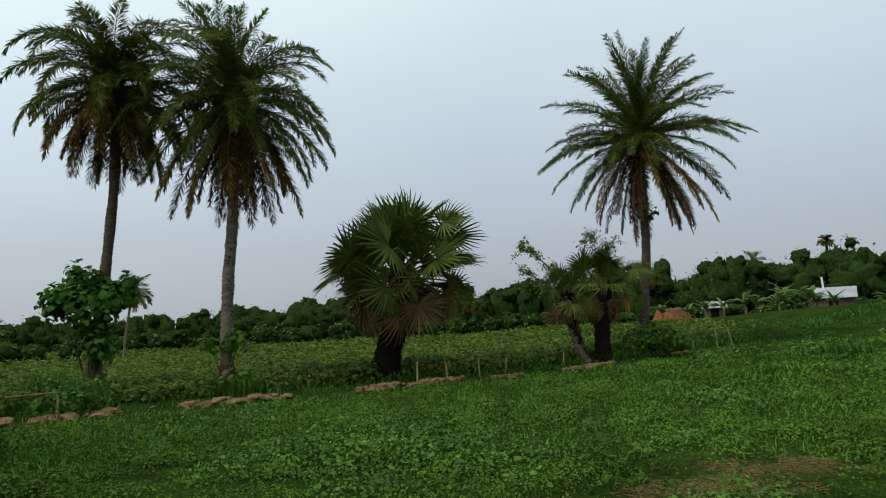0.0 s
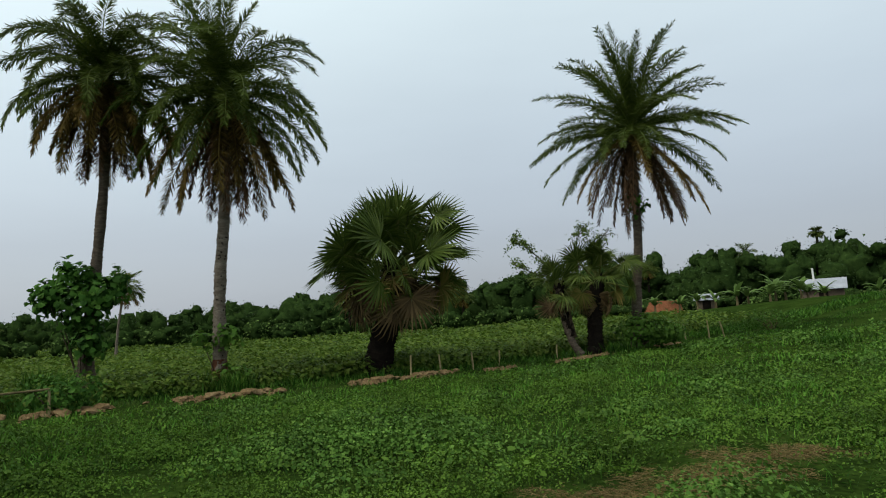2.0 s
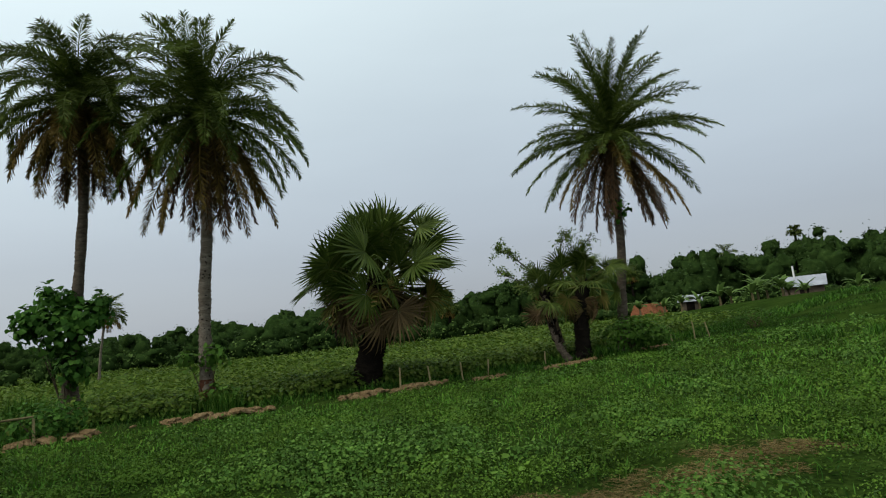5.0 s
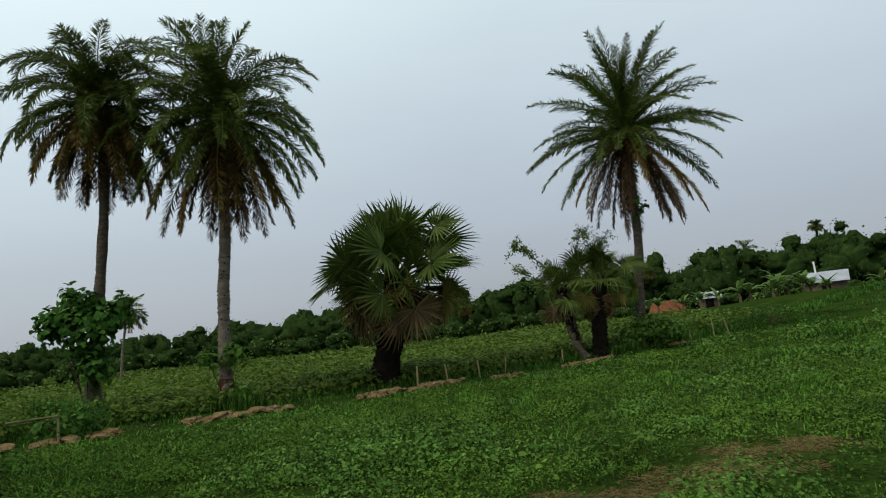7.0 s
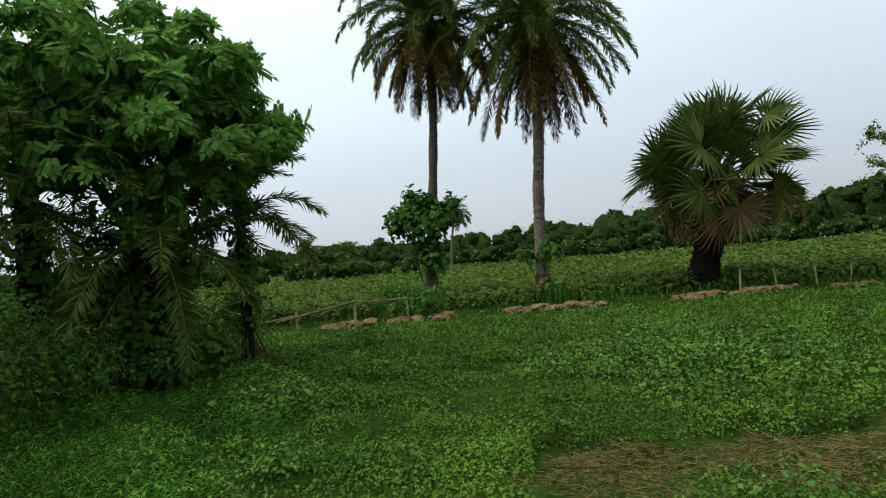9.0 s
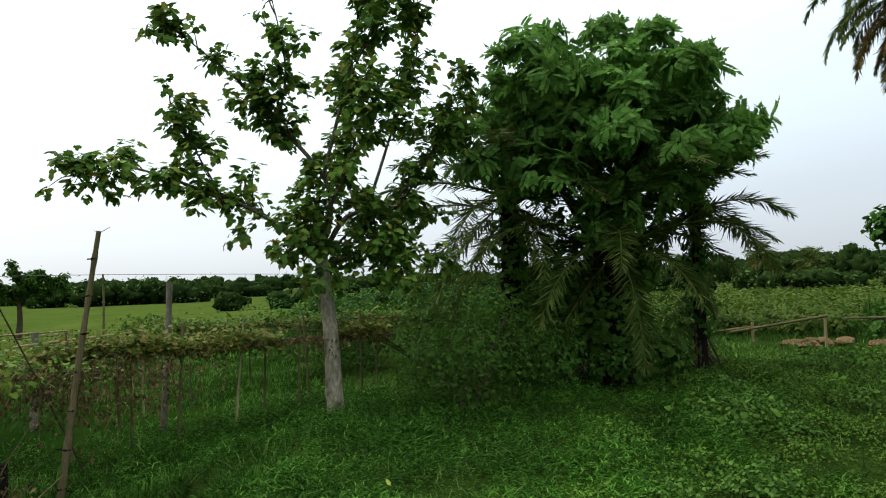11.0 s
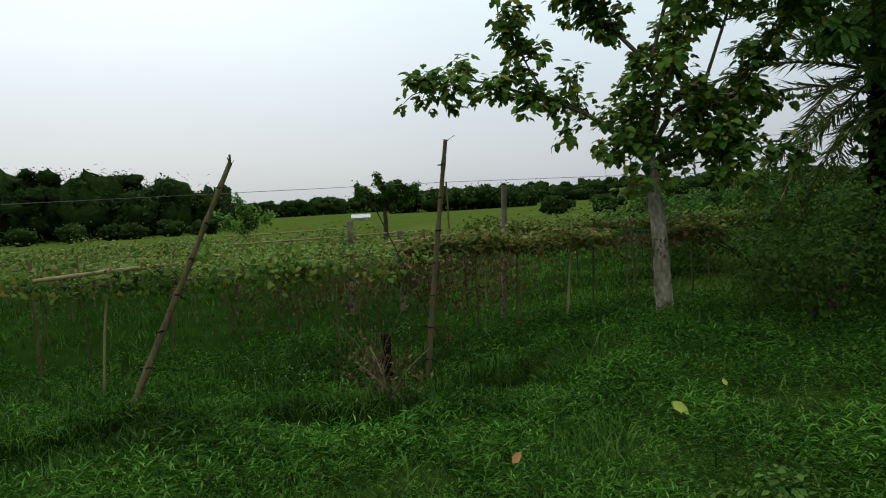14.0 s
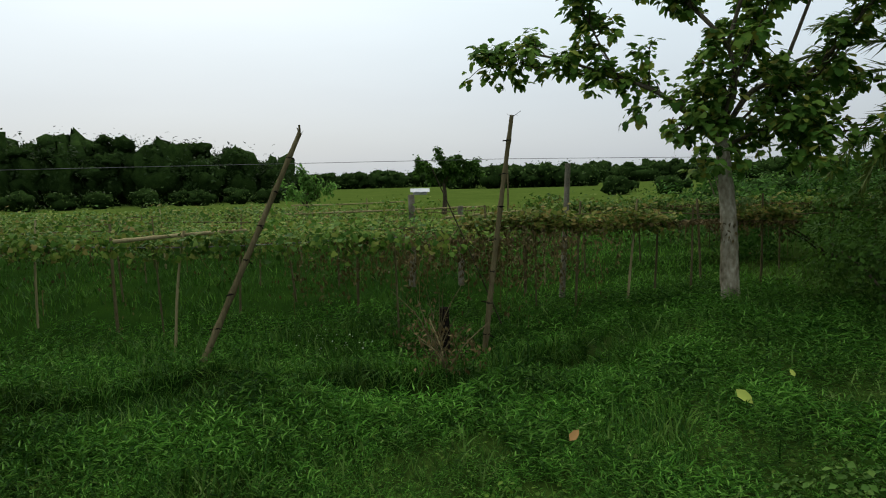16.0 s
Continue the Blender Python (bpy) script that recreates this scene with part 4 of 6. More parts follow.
def shooting_tree(place, label, trunk, limbs, masses):
    """A tree whose leaves sit in bunches at the ends of short shoots. masses: rows of (shoots, centre, radii)."""
    ob = thing("tree", place, label, "tree")
    part("trunk", tube(curve_points(trunk[0], 26), np.linspace(trunk[1], trunk[2], 26), 16, rough=0.06), M_BARK_TREE, ob, "pale mottled bark", smooth=True)
    twigs, leaves, roots = [], [], []
    for points, r0, r1, dense in limbs:
        c = curve_points(points, 22)
        part("limb", tube(c, np.linspace(r0 * 0.72, r1 * 0.8, 22), 8, rough=0.06), M_LIMB, ob, smooth=True)
        length = np.linalg.norm(np.diff(c, axis=0), axis=1).sum()
        for k in range(max(int(length * dense * 1.0), 2)):
            i = min(int(22 * (0.25 + 0.75 * rng.random() ** 0.8)) if k else 21, 21)
            d = rng.normal(0, 1, 3) + (0, 0, 0.25) + (c[i] - c[max(i - 2, 0)]) * 6
            d /= np.linalg.norm(d)
            roots.append((c[i], d, rng.uniform(0.10, 0.35)))
        for k in range(int(length * 2.6)):              # side branches, each with a few bunches near its end
            i = min(int(22 * (0.3 + 0.7 * rng.random())), 21)
            d = rng.normal(0, 1, 3) * (0.6, 1, 0.8) + (0, 0, 0.35) + (c[i] - c[max(i - 2, 0)]) * 4
            d[2] = max(d[2], -0.15)
            d /= np.linalg.norm(d)
            reach = rng.uniform(0.15, 0.48)
            side = curve_points([c[i], c[i] + d * reach * 0.5 - (0, 0, 0.05), c[i] + d * reach + (0, 0, 0.05)], 8)
            twigs += tube(side, np.linspace(0.013, 0.006, 8), 5, caps=False)
            for j in (7, 7, 5, 4)[: rng.integers(2, 5)]:
                e = rng.normal(0, 1, 3) + d
                roots.append((side[j], e / np.linalg.norm(e), rng.uniform(0.06, 0.22)))
    for m, centre, radii in masses:
        p, dd = blob_places(m, centre, radii, 0.2)
        roots += [(q, e, 0.15) for q, e in zip(p, dd)]
    for base, d, reach in roots:
        tip = base + d * reach - (0, 0, 0.04)
        tw = curve_points([base, base + d * reach * 0.5 + (0, 0, 0.03), tip], 5)
        twigs += tube(tw, np.linspace(0.009, 0.004, 5), 4, caps=False)
        m = int(rng.uniform(9, 24))
        out = rng.normal(0, 1, (m, 3)) + d * 0.7
        out /= np.linalg.norm(out, axis=1, keepdims=True)
        stalk = rng.uniform(0.02, 0.15, m)
        at = np.where(rng.random((m, 1)) < 0.7, tip, tw[rng.integers(1, 5, m)]) + out * stalk[:, None]
        yaw = np.arctan2(out[:, 1], out[:, 0])
        leaves.append(spread(LOBED, at, rot(yaw, -0.45 + 0.5 * out[:, 2] + rng.normal(0, 0.35, m), rng.normal(0, 0.4, m)), rng.uniform(0.065, 0.145, m)))
    part("branchwork", twigs, M_TWIG, ob)["kind"] = "stuff"
    part("crown", leaves, M_TREE, ob, "lobed green leaves with a few yellow ones")
    return ob


shooting_tree((-8.55, 2.47, -0.02), "broadleaf tree with pale mottled trunk and lobed leaves",
              ([(0.02, 0.03, -0.1), (-0.01, 0.01, 0.3), (-0.03, 0, 0.88), (-0.05, -0.07, 1.72), (-0.06, -0.12, 2.1)], 0.120, 0.075),
              [([(-0.06, -0.12, 2.0), (-0.2, -0.81, 2.6), (-0.3, -1.38, 2.85), (-0.35, -2.1, 3.12), (-0.35, -2.65, 3.2), (-0.33, -2.92, 3.05)], 0.055, 0.008, 11),
               ([(-0.28, -1.3, 2.83), (-0.33, -1.51, 3.22), (-0.35, -1.64, 3.49), (-0.35, -1.9, 4.0)], 0.022, 0.006, 8),
               ([(-0.06, -0.12, 2.05), (0.0, 0.02, 2.65), (-0.05, -0.06, 3.14), (-0.2, -0.6, 3.81), (-0.3, -1.02, 4.32), (-0.4, -1.86, 5.0)], 0.06, 0.009, 8),
               ([(-0.06, -0.1, 2.05), (0.0, 0.25, 2.58), (0.15, 0.74, 2.67), (0.35, 1.25, 3.29), (0.5, 1.55, 3.85)], 0.055, 0.01, 9),
               ([(-0.05, -0.06, 3.1), (0, 0.14, 3.86), (0.05, 0.42, 5.0), (0.0, 0.5, 6.0)], 0.04, 0.009, 9),
               ([(0.05, 0.5, 2.63), (0.2, 0.8, 3.6), (0.34, 1.19, 4.78), (0.3, 1.2, 5.6)], 0.035, 0.008, 9),
               ([(0.35, 1.25, 3.29), (0.5, 1.6, 3.8), (0.6, 1.77, 4.41)], 0.022, 0.007, 9),
               ([(-0.2, -0.6, 3.81), (-0.15, -0.5, 4.6), (-0.1, -0.7, 5.6)], 0.03, 0.007, 8),
               ([(0, 0.14, 3.86), (0.3, 0.3, 4.5), (0.6, 0.6, 5.2)], 0.025, 0.007, 9),
               ([(-0.06, -0.1, 2.1), (-0.5, 0.2, 3.0), (-0.9, 0.5, 3.8), (-1.0, 0.6, 4.6)], 0.04, 0.008, 8),
               ([(-0.06, -0.1, 2.1), (0.35, -0.1, 2.6), (0.7, 0.1, 3.3), (0.8, 0.2, 4.0)], 0.035, 0.008, 9),
               ([(-0.06, -0.1, 1.9), (0.1, 0.4, 2.1), (0.22, 0.91, 2.0), (0.35, 1.3, 2.05)], 0.03, 0.008, 12),
               ([(-0.06, -0.1, 2.0), (-0.3, 0.5, 2.5), (-0.4, 1.0, 2.7), (-0.3, 1.5, 2.6)], 0.03, 0.008, 9),
               ([(-0.06, -0.12, 2.0), (0.15, -0.4, 2.2), (0.2, -0.6, 2.1)], 0.025, 0.008, 12)],
              [(26, (0.0, 0.1, 2.35), (0.4, 0.7, 0.35)), (22, (0.1, 0.8, 2.1), (0.4, 0.6, 0.3)), (14, (-0.1, -0.6, 2.45), (0.3, 0.5, 0.25)), (6, (0.0, 0.1, 3.0), (0.4, 0.5, 0.4)), (10, (0.0, -0.1, 1.95), (0.25, 0.35, 0.2))])


def spray():
    """A drooping compound leaf: pairs of leaflets along a stalk, one unit long."""
    v, f = [], []
    for i in range(6):
        t = 0.25 + 0.75 * i / 5
        at = np.array([t * 0.9, 0, -0.30 * t * t])
        for s in ((-1, 1) if i < 5 else (0,)):
            d = np.array([0.62 if s else 1.0, 0.78 * s, -0.16 - 0.25 * t])
            w = np.array([-0.78 * s if s else 0, 0.62 if s else 1.0, 0.0]) * 0.115
            ln = 0.40 - 0.08 * abs(t - 0.5)
            n = len(v)
            v += [at, at + d * ln * 0.45 + w + (0, 0, 0.02), at + d * ln - (0, 0, 0.05), at + d * ln * 0.45 - w + (0, 0, 0.02)]
            f += [(n, n + 2, n + 1), (n, n + 3, n + 2)]
    return np.array(v), np.array(f)


SPRAY = spray()


def spray_crown(n, blobs, size):
    """Compound leaves in whorls at the shoots' ends, over many rounded masses; each whorl faces out and up."""
    out = []
    for share, c, r in blobs:
        k = max(int(n * share), 3)
        p, d = blob_places(k, c, r, 0.5)
        m = 5
        axis = np.repeat(facing(d + (0, 0, 0.7), 0.35), m, 0)
        yaw = np.tile(np.arange(m) * 6.283 / m, k) + rng.normal(0, 0.25, k * m)
        turn = np.einsum("nij,njk->nik", axis, rot(yaw, rng.normal(0.12, 0.25, k * m), rng.normal(0, 0.3, k * m)))
        out.append(spread(SPRAY, np.repeat(p, m, 0), turn, rng.uniform(0.7, 1.2, k * m) * size))
    return out


ob = thing("tree", (-8.7, 7.1, 0.0), "dense tree with bright green leaf whorls among short palms", "tree")
part("trunk", tube(curve_points([(-0.3, 0, -0.1), (-0.35, 0.05, 1.2), (-0.1, 0, 2.4), (0, 0, 3.8)], 16), np.linspace(0.26, 0.1, 16), 12, rough=0.08), M_BARK_DARK, ob, smooth=True)
for k in range(7):
    a = k * 0.9
    part("limb", tube(curve_points([(-0.2, 0, 1.8 + 0.1 * k), (0.5 * math.cos(a), 0.6 * math.sin(a), 3.0), (1.4 * math.cos(a), 1.5 * math.sin(a), 3.9 + 0.2 * (k % 3))], 9), np.linspace(0.08, 0.02, 9), 6), M_BARK_DARK, ob)
tufts = []
for k in range(64):
    up, a = -0.36 + 1.34 * (k + 0.5) / 64, k * 2.4
    flat, q = math.sqrt(1 - up * up), rng.uniform(0.62, 1.18)
    tufts.append((0.0145, (0.05 + 1.95 * q * flat * math.cos(a), 0.06 + 2.12 * q * flat * math.sin(a), 3.97 + 1.5 * q * up), (rng.uniform(0.22, 0.55), rng.uniform(0.22, 0.55), rng.uniform(0.10, 0.22))))
part("crown", spray_crown(1050, tufts + [(0.06, (0.0, 0.0, 4.6), (1.2, 1.4, 0.6)), (0.03, (1.2, 0.3, 3.1), (0.6, 0.8, 0.4)), (0.03, (0.6, -1.6, 3.2), (0.7, 0.7, 0.4)), (0.02, (1.0, -0.7, 2.6), (0.5, 0.6, 0.4))], 0.28), M_CLUMP, ob)
# the darker shrub colour on these leaves stands in for shade inside the crown
part("inner_crown", [blob_leaves(900, (0.0, 0.1, 3.8), (1.1, 1.4, 0.9), 0.18, LEAF, 0.2), blob_leaves(700, (0.0, 0.3, 2.7), (1.1, 1.4, 0.7), 0.17, LEAF, 0.2)], M_SHRUB, ob, "inner leaves coloured darker for the crown's shade")

short = [(4, 2.0, 78, 40, 0.05, M_PALM), (6, 2.4, 50, 70, 0.12, M_PALM), (6, 2.5, 22, 70, 0.16, M_PALM), (5, 2.4, -8, 60, 0.2, M_PALM), (4, 2.2, -40, 40, 0.3, M_PALM)]
for (x, y), hgt, sd, lab in (((-9.3, 5.7), 3.0, 21, "short date palm with long arching fronds under a leafy tree"), ((-8.1, 6.8), 2.3, 22, "short dark-trunked date palm with a hanging pale frond"),
                             ((-8.45, 9.0), 2.9, 23, "slender date palm wrapped in creeper beside a thicket")):
    date_palm((x, y, 0.0), [(0, 0, -0.1), (0.05, 0, hgt * 0.5), (0.0, 0.05, hgt)], lab, 0.17 if sd < 23 else 0.10, 0.13 if sd < 23 else 0.08, short if sd < 23 else [(c - 2, ln * 0.72, st, dr, lp, mt) for c, ln, st, dr, lp, mt in short], M_BARK_DARK, pairs=72, leaflet=0.30, width=0.03, seed=sd)

shrub("shrub", (-7.6, 4.0, 0.0), "dark dense shrub beside the pale-trunked tree", [(2600, (0, 0.1, 0.55), (0.7, 1.0, 0.65)), (1500, (-0.6, 1.1, 0.6), (0.7, 0.8, 0.6)), (900, (-0.9, -0.2, 0.5), (0.5, 0.5, 0.6)), (500, (-0.3, 0.6, 1.25), (0.4, 0.6, 0.3))], M_SHRUB, 0.075)
shrub("creeper", (-8.15, 6.75, 0.0), "dark creeper covering the palm trunks under the tree", [(900, (0, 0, 0.9), (0.5, 0.6, 0.9)), (500, (-0.5, -0.5, 1.6), (0.5, 0.5, 0.7)), (400, (0.1, 0.5, 1.9), (0.4, 0.4, 0.6)), (300, (0.4, 0.6, 0.4), (0.5, 0.6, 0.4))], M_SHRUB, 0.12, HEART, "creeper")
shrub("shrub", (-10.4, 5.6, 0.0), "tall dark thicket behind the short palms", [(900, (0, -0.6, 0.9), (0.8, 0.8, 0.85)), (1300, (0.3, 1.0, 1.2), (0.8, 1.0, 1.1)), (900, (0.6, 2.3, 1.2), (0.7, 0.8, 1.0))], M_SHRUB, 0.10)
shrub("creeper", (-9.25, 5.65, 0.0), "creeper climbing a short dark palm trunk", [(420, (0.1, 0, 0.9), (0.45, 0.45, 0.9)), (320, (0.1, 0.05, 2.2), (0.4, 0.4, 0.7))], M_SHRUB, 0.12, HEART, "creeper", 3)
shrub("creeper", (-8.45, 8.95, 0.0), "creeper wrapped round a slender palm", [(240, (0.05, 0, 1.9), (0.22, 0.22, 0.8)), (160, (0, 0.15, 1.0), (0.35, 0.35, 0.5)), (140, (0.1, 0.1, 2.7), (0.28, 0.28, 0.3))], M_IVY, 0.11, HEART, "creeper")
shrub("shrub", (-8.3, 5.6, 0.0), "leafy green undergrowth around the palm trunks", [(2000, (0, 0, 0.5), (0.7, 0.9, 0.6)), (1300, (0.3, 1.4, 0.4), (0.6, 0.8, 0.5))], M_IVY, 0.10)
shrub("shrub", (-8.6, 9.6, 0.0), "rounded green thicket beside the rail fence", [(1500, (-0.5, -0.5, 0.7), (0.8, 0.9, 0.8)), (500, (-1.3, 0.6, 0.4), (0.6, 0.6, 0.45))], M_SHRUB, 0.10)
shrub("shrub", (-12.5, 5.5, 0.0), "tall mixed scrub behind the leafy tree", [(1700, (0, -1.5, 0.6), (1.0, 0.8, 0.7)), (1700, (-0.4, 0.3, 0.9), (0.9, 1.0, 0.8)), (2200, (-1, 1.9, 0.9), (1.2, 1.2, 0.9)), (1500, (0.5, 3.5, 0.7), (1.2, 1.4, 0.7)), (500, (0.4, -0.2, 1.5), (0.5, 0.5, 0.5))], M_IVY, 0.095)
shrub("shrub", (-13.5, 4.0, 0.0), "light green bush behind the narrow trellis", [(1400, (-1.6, -0.6, 0.7), (0.9, 0.9, 0.7)), (1400, (-1, 0.9, 0.9), (0.9, 0.8, 0.8)), (400, (-1.4, 0.2, 1.4), (0.4, 0.5, 0.4))], M_IVY, 0.095)
shrub("creeper", (-9.45, 18.0, 0.1), "bright heart-leaved creeper bush round the foot of a palm", [(520, (0.05, -0.1, 2.4), (0.85, 0.6, 0.75)), (240, (-0.6, -0.2, 2.75), (0.6, 0.5, 0.4)), (220, (0.75, -0.1, 2.7), (0.5, 0.45, 0.45)), (150, (0.1, -0.1, 3.2), (0.4, 0.35, 0.35)), (240, (0.25, -0.1, 1.45), (0.45, 0.4, 0.55)), (90, (-0.9, -0.2, 2.5), (0.35, 0.3, 0.3)), (90, (1.0, 0, 3.0), (0.3, 0.3, 0.4)), (90, (-0.3, -0.2, 3.3), (0.3, 0.3, 0.4))], M_IVY, 0.17, LOBED, "creeper")
shrub("creeper", (-5.8, 18.0, 0.12), "small creeper clinging to the palm trunk", [(110, (0.3, -0.1, 1.35), (0.4, 0.3, 0.35)), (50, (-0.4, -0.1, 1.3), (0.3, 0.3, 0.3)), (150, (0.4, -0.1, 0.3), (0.7, 0.4, 0.3))], M_SHRUB, 0.15, HEART, "creeper", 3)
shrub("shrub", (7.2, 23.2, 0.4), "dark leafy bush at the foot of the spiky date palm", [(900, (0.1, 0, 0.5), (1.1, 0.7, 0.6)), (500, (0.9, -0.1, 0.35), (0.8, 0.6, 0.45))], M_SHRUB, 0.13, HEART)

shrub("shrub", (-8.3, 14.7, 0.0), "leafy green bush behind the bamboo rails", [(700, (0, 0, 0.4), (0.9, 0.6, 0.45)), (300, (0.5, 0.3, 0.5), (0.5, 0.5, 0.4))], M_IVY, 0.13)
for tx, ty, th, tn in ((-9.9, 16.9, 1.0, 420), (-8.9, 16.9, 0.7, 300), (-5.4, 17.4, 0.6, 260), (11.9, 19.7, 0.5, 300), (13.5, 19.0, 0.4, 240), (6.2, 22.4, 0.5, 260)):
    ob = thing("grass_tuft", (tx, ty, float(height(tx, ty))), "tall tuft of thin green grass", "grass", "tall grass tufts")
    gp = np.stack([rng.normal(0, 0.28, tn), rng.normal(0, 0.22, tn), np.zeros(tn) - 0.02], -1)
    gs = th * rng.uniform(0.5, 1.1, tn)
    part("tuft", [spread(BLADE, gp, rot(rng.uniform(0, 6.283, tn), rng.uniform(0.9, 1.5, tn), rng.normal(0, 0.3, tn)), np.stack([gs, np.full(tn, 0.35), gs], -1))], M_GRASS, ob)["kind"] = "stuff"
limb_tree("tree", (5.2, 24.2, 0.3), "thin tree with light airy foliage behind small fan palms",
          ([(0, 0, -0.1), (-0.2, 0, 0.9), (-0.3, 0.05, 1.7), (-0.3, 0.05, 2.3)], 0.09, 0.05),
          [([(-0.3, 0.05, 2.0), (-0.9, 0, 3.0), (-1.6, 0, 3.7), (-2.1, 0, 4.0)], 0.04, 0.008), ([(-0.3, 0.05, 2.0), (-1.2, 0.2, 2.7), (-2.2, 0.2, 3.2)], 0.03, 0.008), ([(-0.3, 0.05, 2.3), (0.1, 0.3, 3.5), (0.5, 0.3, 4.4)], 0.03, 0.008), ([(-0.3, 0.05, 2.3), (0.7, 0.2, 3.5), (1.5, 0.2, 4.3)], 0.03, 0.008)],
          M_TWIG, (26, 0.12, LEAF, 0.6, M_AIRY))


# ---------------------------------------------------------------- far woods
def wood(name, trees, label, n_leaf=500, leaf=0.37, material=M_WOODS, under=1.0, low=0.5, flat=(0.65, 1.1)):
    """trees: rows of (x, y, height, radius). Crowns of several masses over darker-coloured cores for inner shade, with
    dense undergrowth down to the ground.
    """
    leaves, trunks, shade_cores = [], [], []
    for x, y, h, r in trees:
        z = float(height(x, y))
        k = rng.integers(5, 9)
        fl = rng.uniform(*flat)
        for i in range(k):
            q = r * rng.uniform(0.38, 0.72)
            v = min(q * fl, h * 0.28)
            c = np.array([x, y, z]) + (rng.normal(0, r * 0.32), rng.normal(0, r * 0.32), rng.uniform(low, 0.98) * h - v)
            leaves.append(blob_leaves(n_leaf // k, c, (q, q, v), leaf * rng.uniform(0.6, 1.1), LEAF, 0.8, 0.7))
            # solid core whose darker colour stands for the shade inside the crown
            shade_cores.append(core(c, (q * 0.74, q * 0.74, v * 0.74)))
        shade_cores.append(core((x, y, z + h * 0.39), (r * 0.85, r * 0.85, h * 0.42)))
        leaves.append(blob_leaves(n_leaf // 3, (x, y, z + h * 0.45), (r * 1.0, r * 1.0, h * 0.45), leaf * 1.3, LEAF, 0.6, 0.4))
        if rng.random() < under:
            leaves.append(blob_leaves(n_leaf // 6, (x + rng.normal(0, r), y + rng.normal(0, r), z + h * 0.1), (r, r, h * 0.16), leaf * 1.1, LEAF, 0.2))
        if under < 1 or rng.random() < 0.3:
            trunks += tube([(x, y, z - 0.1), (x + 0.1, y, z + h * 0.3), (x, y, z + h * 0.7)], [0.14, 0.11, 0.06], 5, caps=False)
    ob = thing(name, (trees[0][0], trees[0][1], 0), label, "woods", kind="stuff")
    inv = Matrix.Translation((-trees[0][0], -trees[0][1], 0))
    part("foliage", leaves, material, ob, m=inv)
    part("trunks", trunks, M_BARK_DARK, ob, m=inv)
    part("crown_shade", shade_cores, M_CROWN_SHADE, ob, m=inv)
    return ob


def wood_rows(spans, step=1.0):
    out = []
    for az0, az1, dist, e0, e1, rows, r in spans:
        n = max(int(abs(az1 - az0) * math.pi / 180 * dist / (r * step)), 2)
        for row in range(rows):
            for i in range(n):
                f = (i + rng.uniform(-0.3, 0.3)) / n
                d = dist + row * r * 1.6 + rng.uniform(-1, 1) * r * 0.6
                x, y = polar(az0 + (az1 - az0) * f, d)
                el = e0 + (e1 - e0) * np.clip(f, 0, 1)
                h = (1.6 + d * math.tan(math.radians(el))) * rng.uniform(0.72, 1.1) - float(height(x, y))
                out.append((x, y, max(h, 1.2), r * rng.uniform(0.8, 1.2)))
    return out


wood("far_woods", wood_rows([(-48, -20, 94, 5.0, 4.6, 3, 2.9), (-20, -4, 98, 4.4, 4.0, 3, 2.9), (-4, 14, 102, 3.6, 2.9, 2, 3.0), (14, 23, 106, 2.8, 2.3, 2, 2.8), (23, 28, 110, 2.1, 1.5, 3, 2.6)]), "dark belt of mixed village trees behind the field", 330, 0.38)
wood("bushes", wood_rows([(-46, -24, 82, 0.6, 1.0, 1, 1.5), (-24, 14, 86, 0.9, 0.7, 1, 1.5), (14, 27, 90, 0.8, 0.6, 1, 1.6), (27, 50, 66, 0.5, 0.7, 1, 1.5)], 1.5), "light green bushes along the foot of the village trees", 170, 0.34, M_EDGE)
wood("far_woods", wood_rows([(28, 62, 115, 2.0, 1.5, 2, 2.8)]), "low belt of trees beyond the bean field", 260, 0.34)
# haze over the distant belt is put into its paler leaf colour
wood("far_woods", wood_rows([(62, 84, 190, 1.3, 1.5, 2, 4.0), (84, 112, 190, 1.4, 1.1, 2, 4.0), (84, 94, 120, 1.6, 1.8, 2, 3.0), (94, 97, 125, 1.3, 0.8, 2, 2.6)]), "low distant tree belt along the horizon, coloured paler for haze", 150, 0.5, M_EDGE)
wood("far_woods", wood_rows([(110, 114, 74, 2.8, 3.7, 2, 2.6), (114, 150, 71, 4.0, 5.7, 2, 2.8)], 0.85), "tall dark wood of flat-topped trees at the edge of the fields", 800, 0.34, under=0.8, low=0.5, flat=(0.6, 0.95))
wood("bushes", wood_rows([(60, 84, 58, 0.1, 0.3, 1, 1.5), (108, 140, 62, 0.1, 0.3, 1, 1.3)], 2.2), "light green bushes along the far edge of the field", 240, 0.20, M_EDGE)
wood("bushes", wood_rows([(56, 72, 30, 0.7, 0.9, 1, 1.6), (72, 79, 26, 0.6, 0.2, 1, 1.1)] ), "green bushes between the fields", 420, 0.22, M_SHRUB)


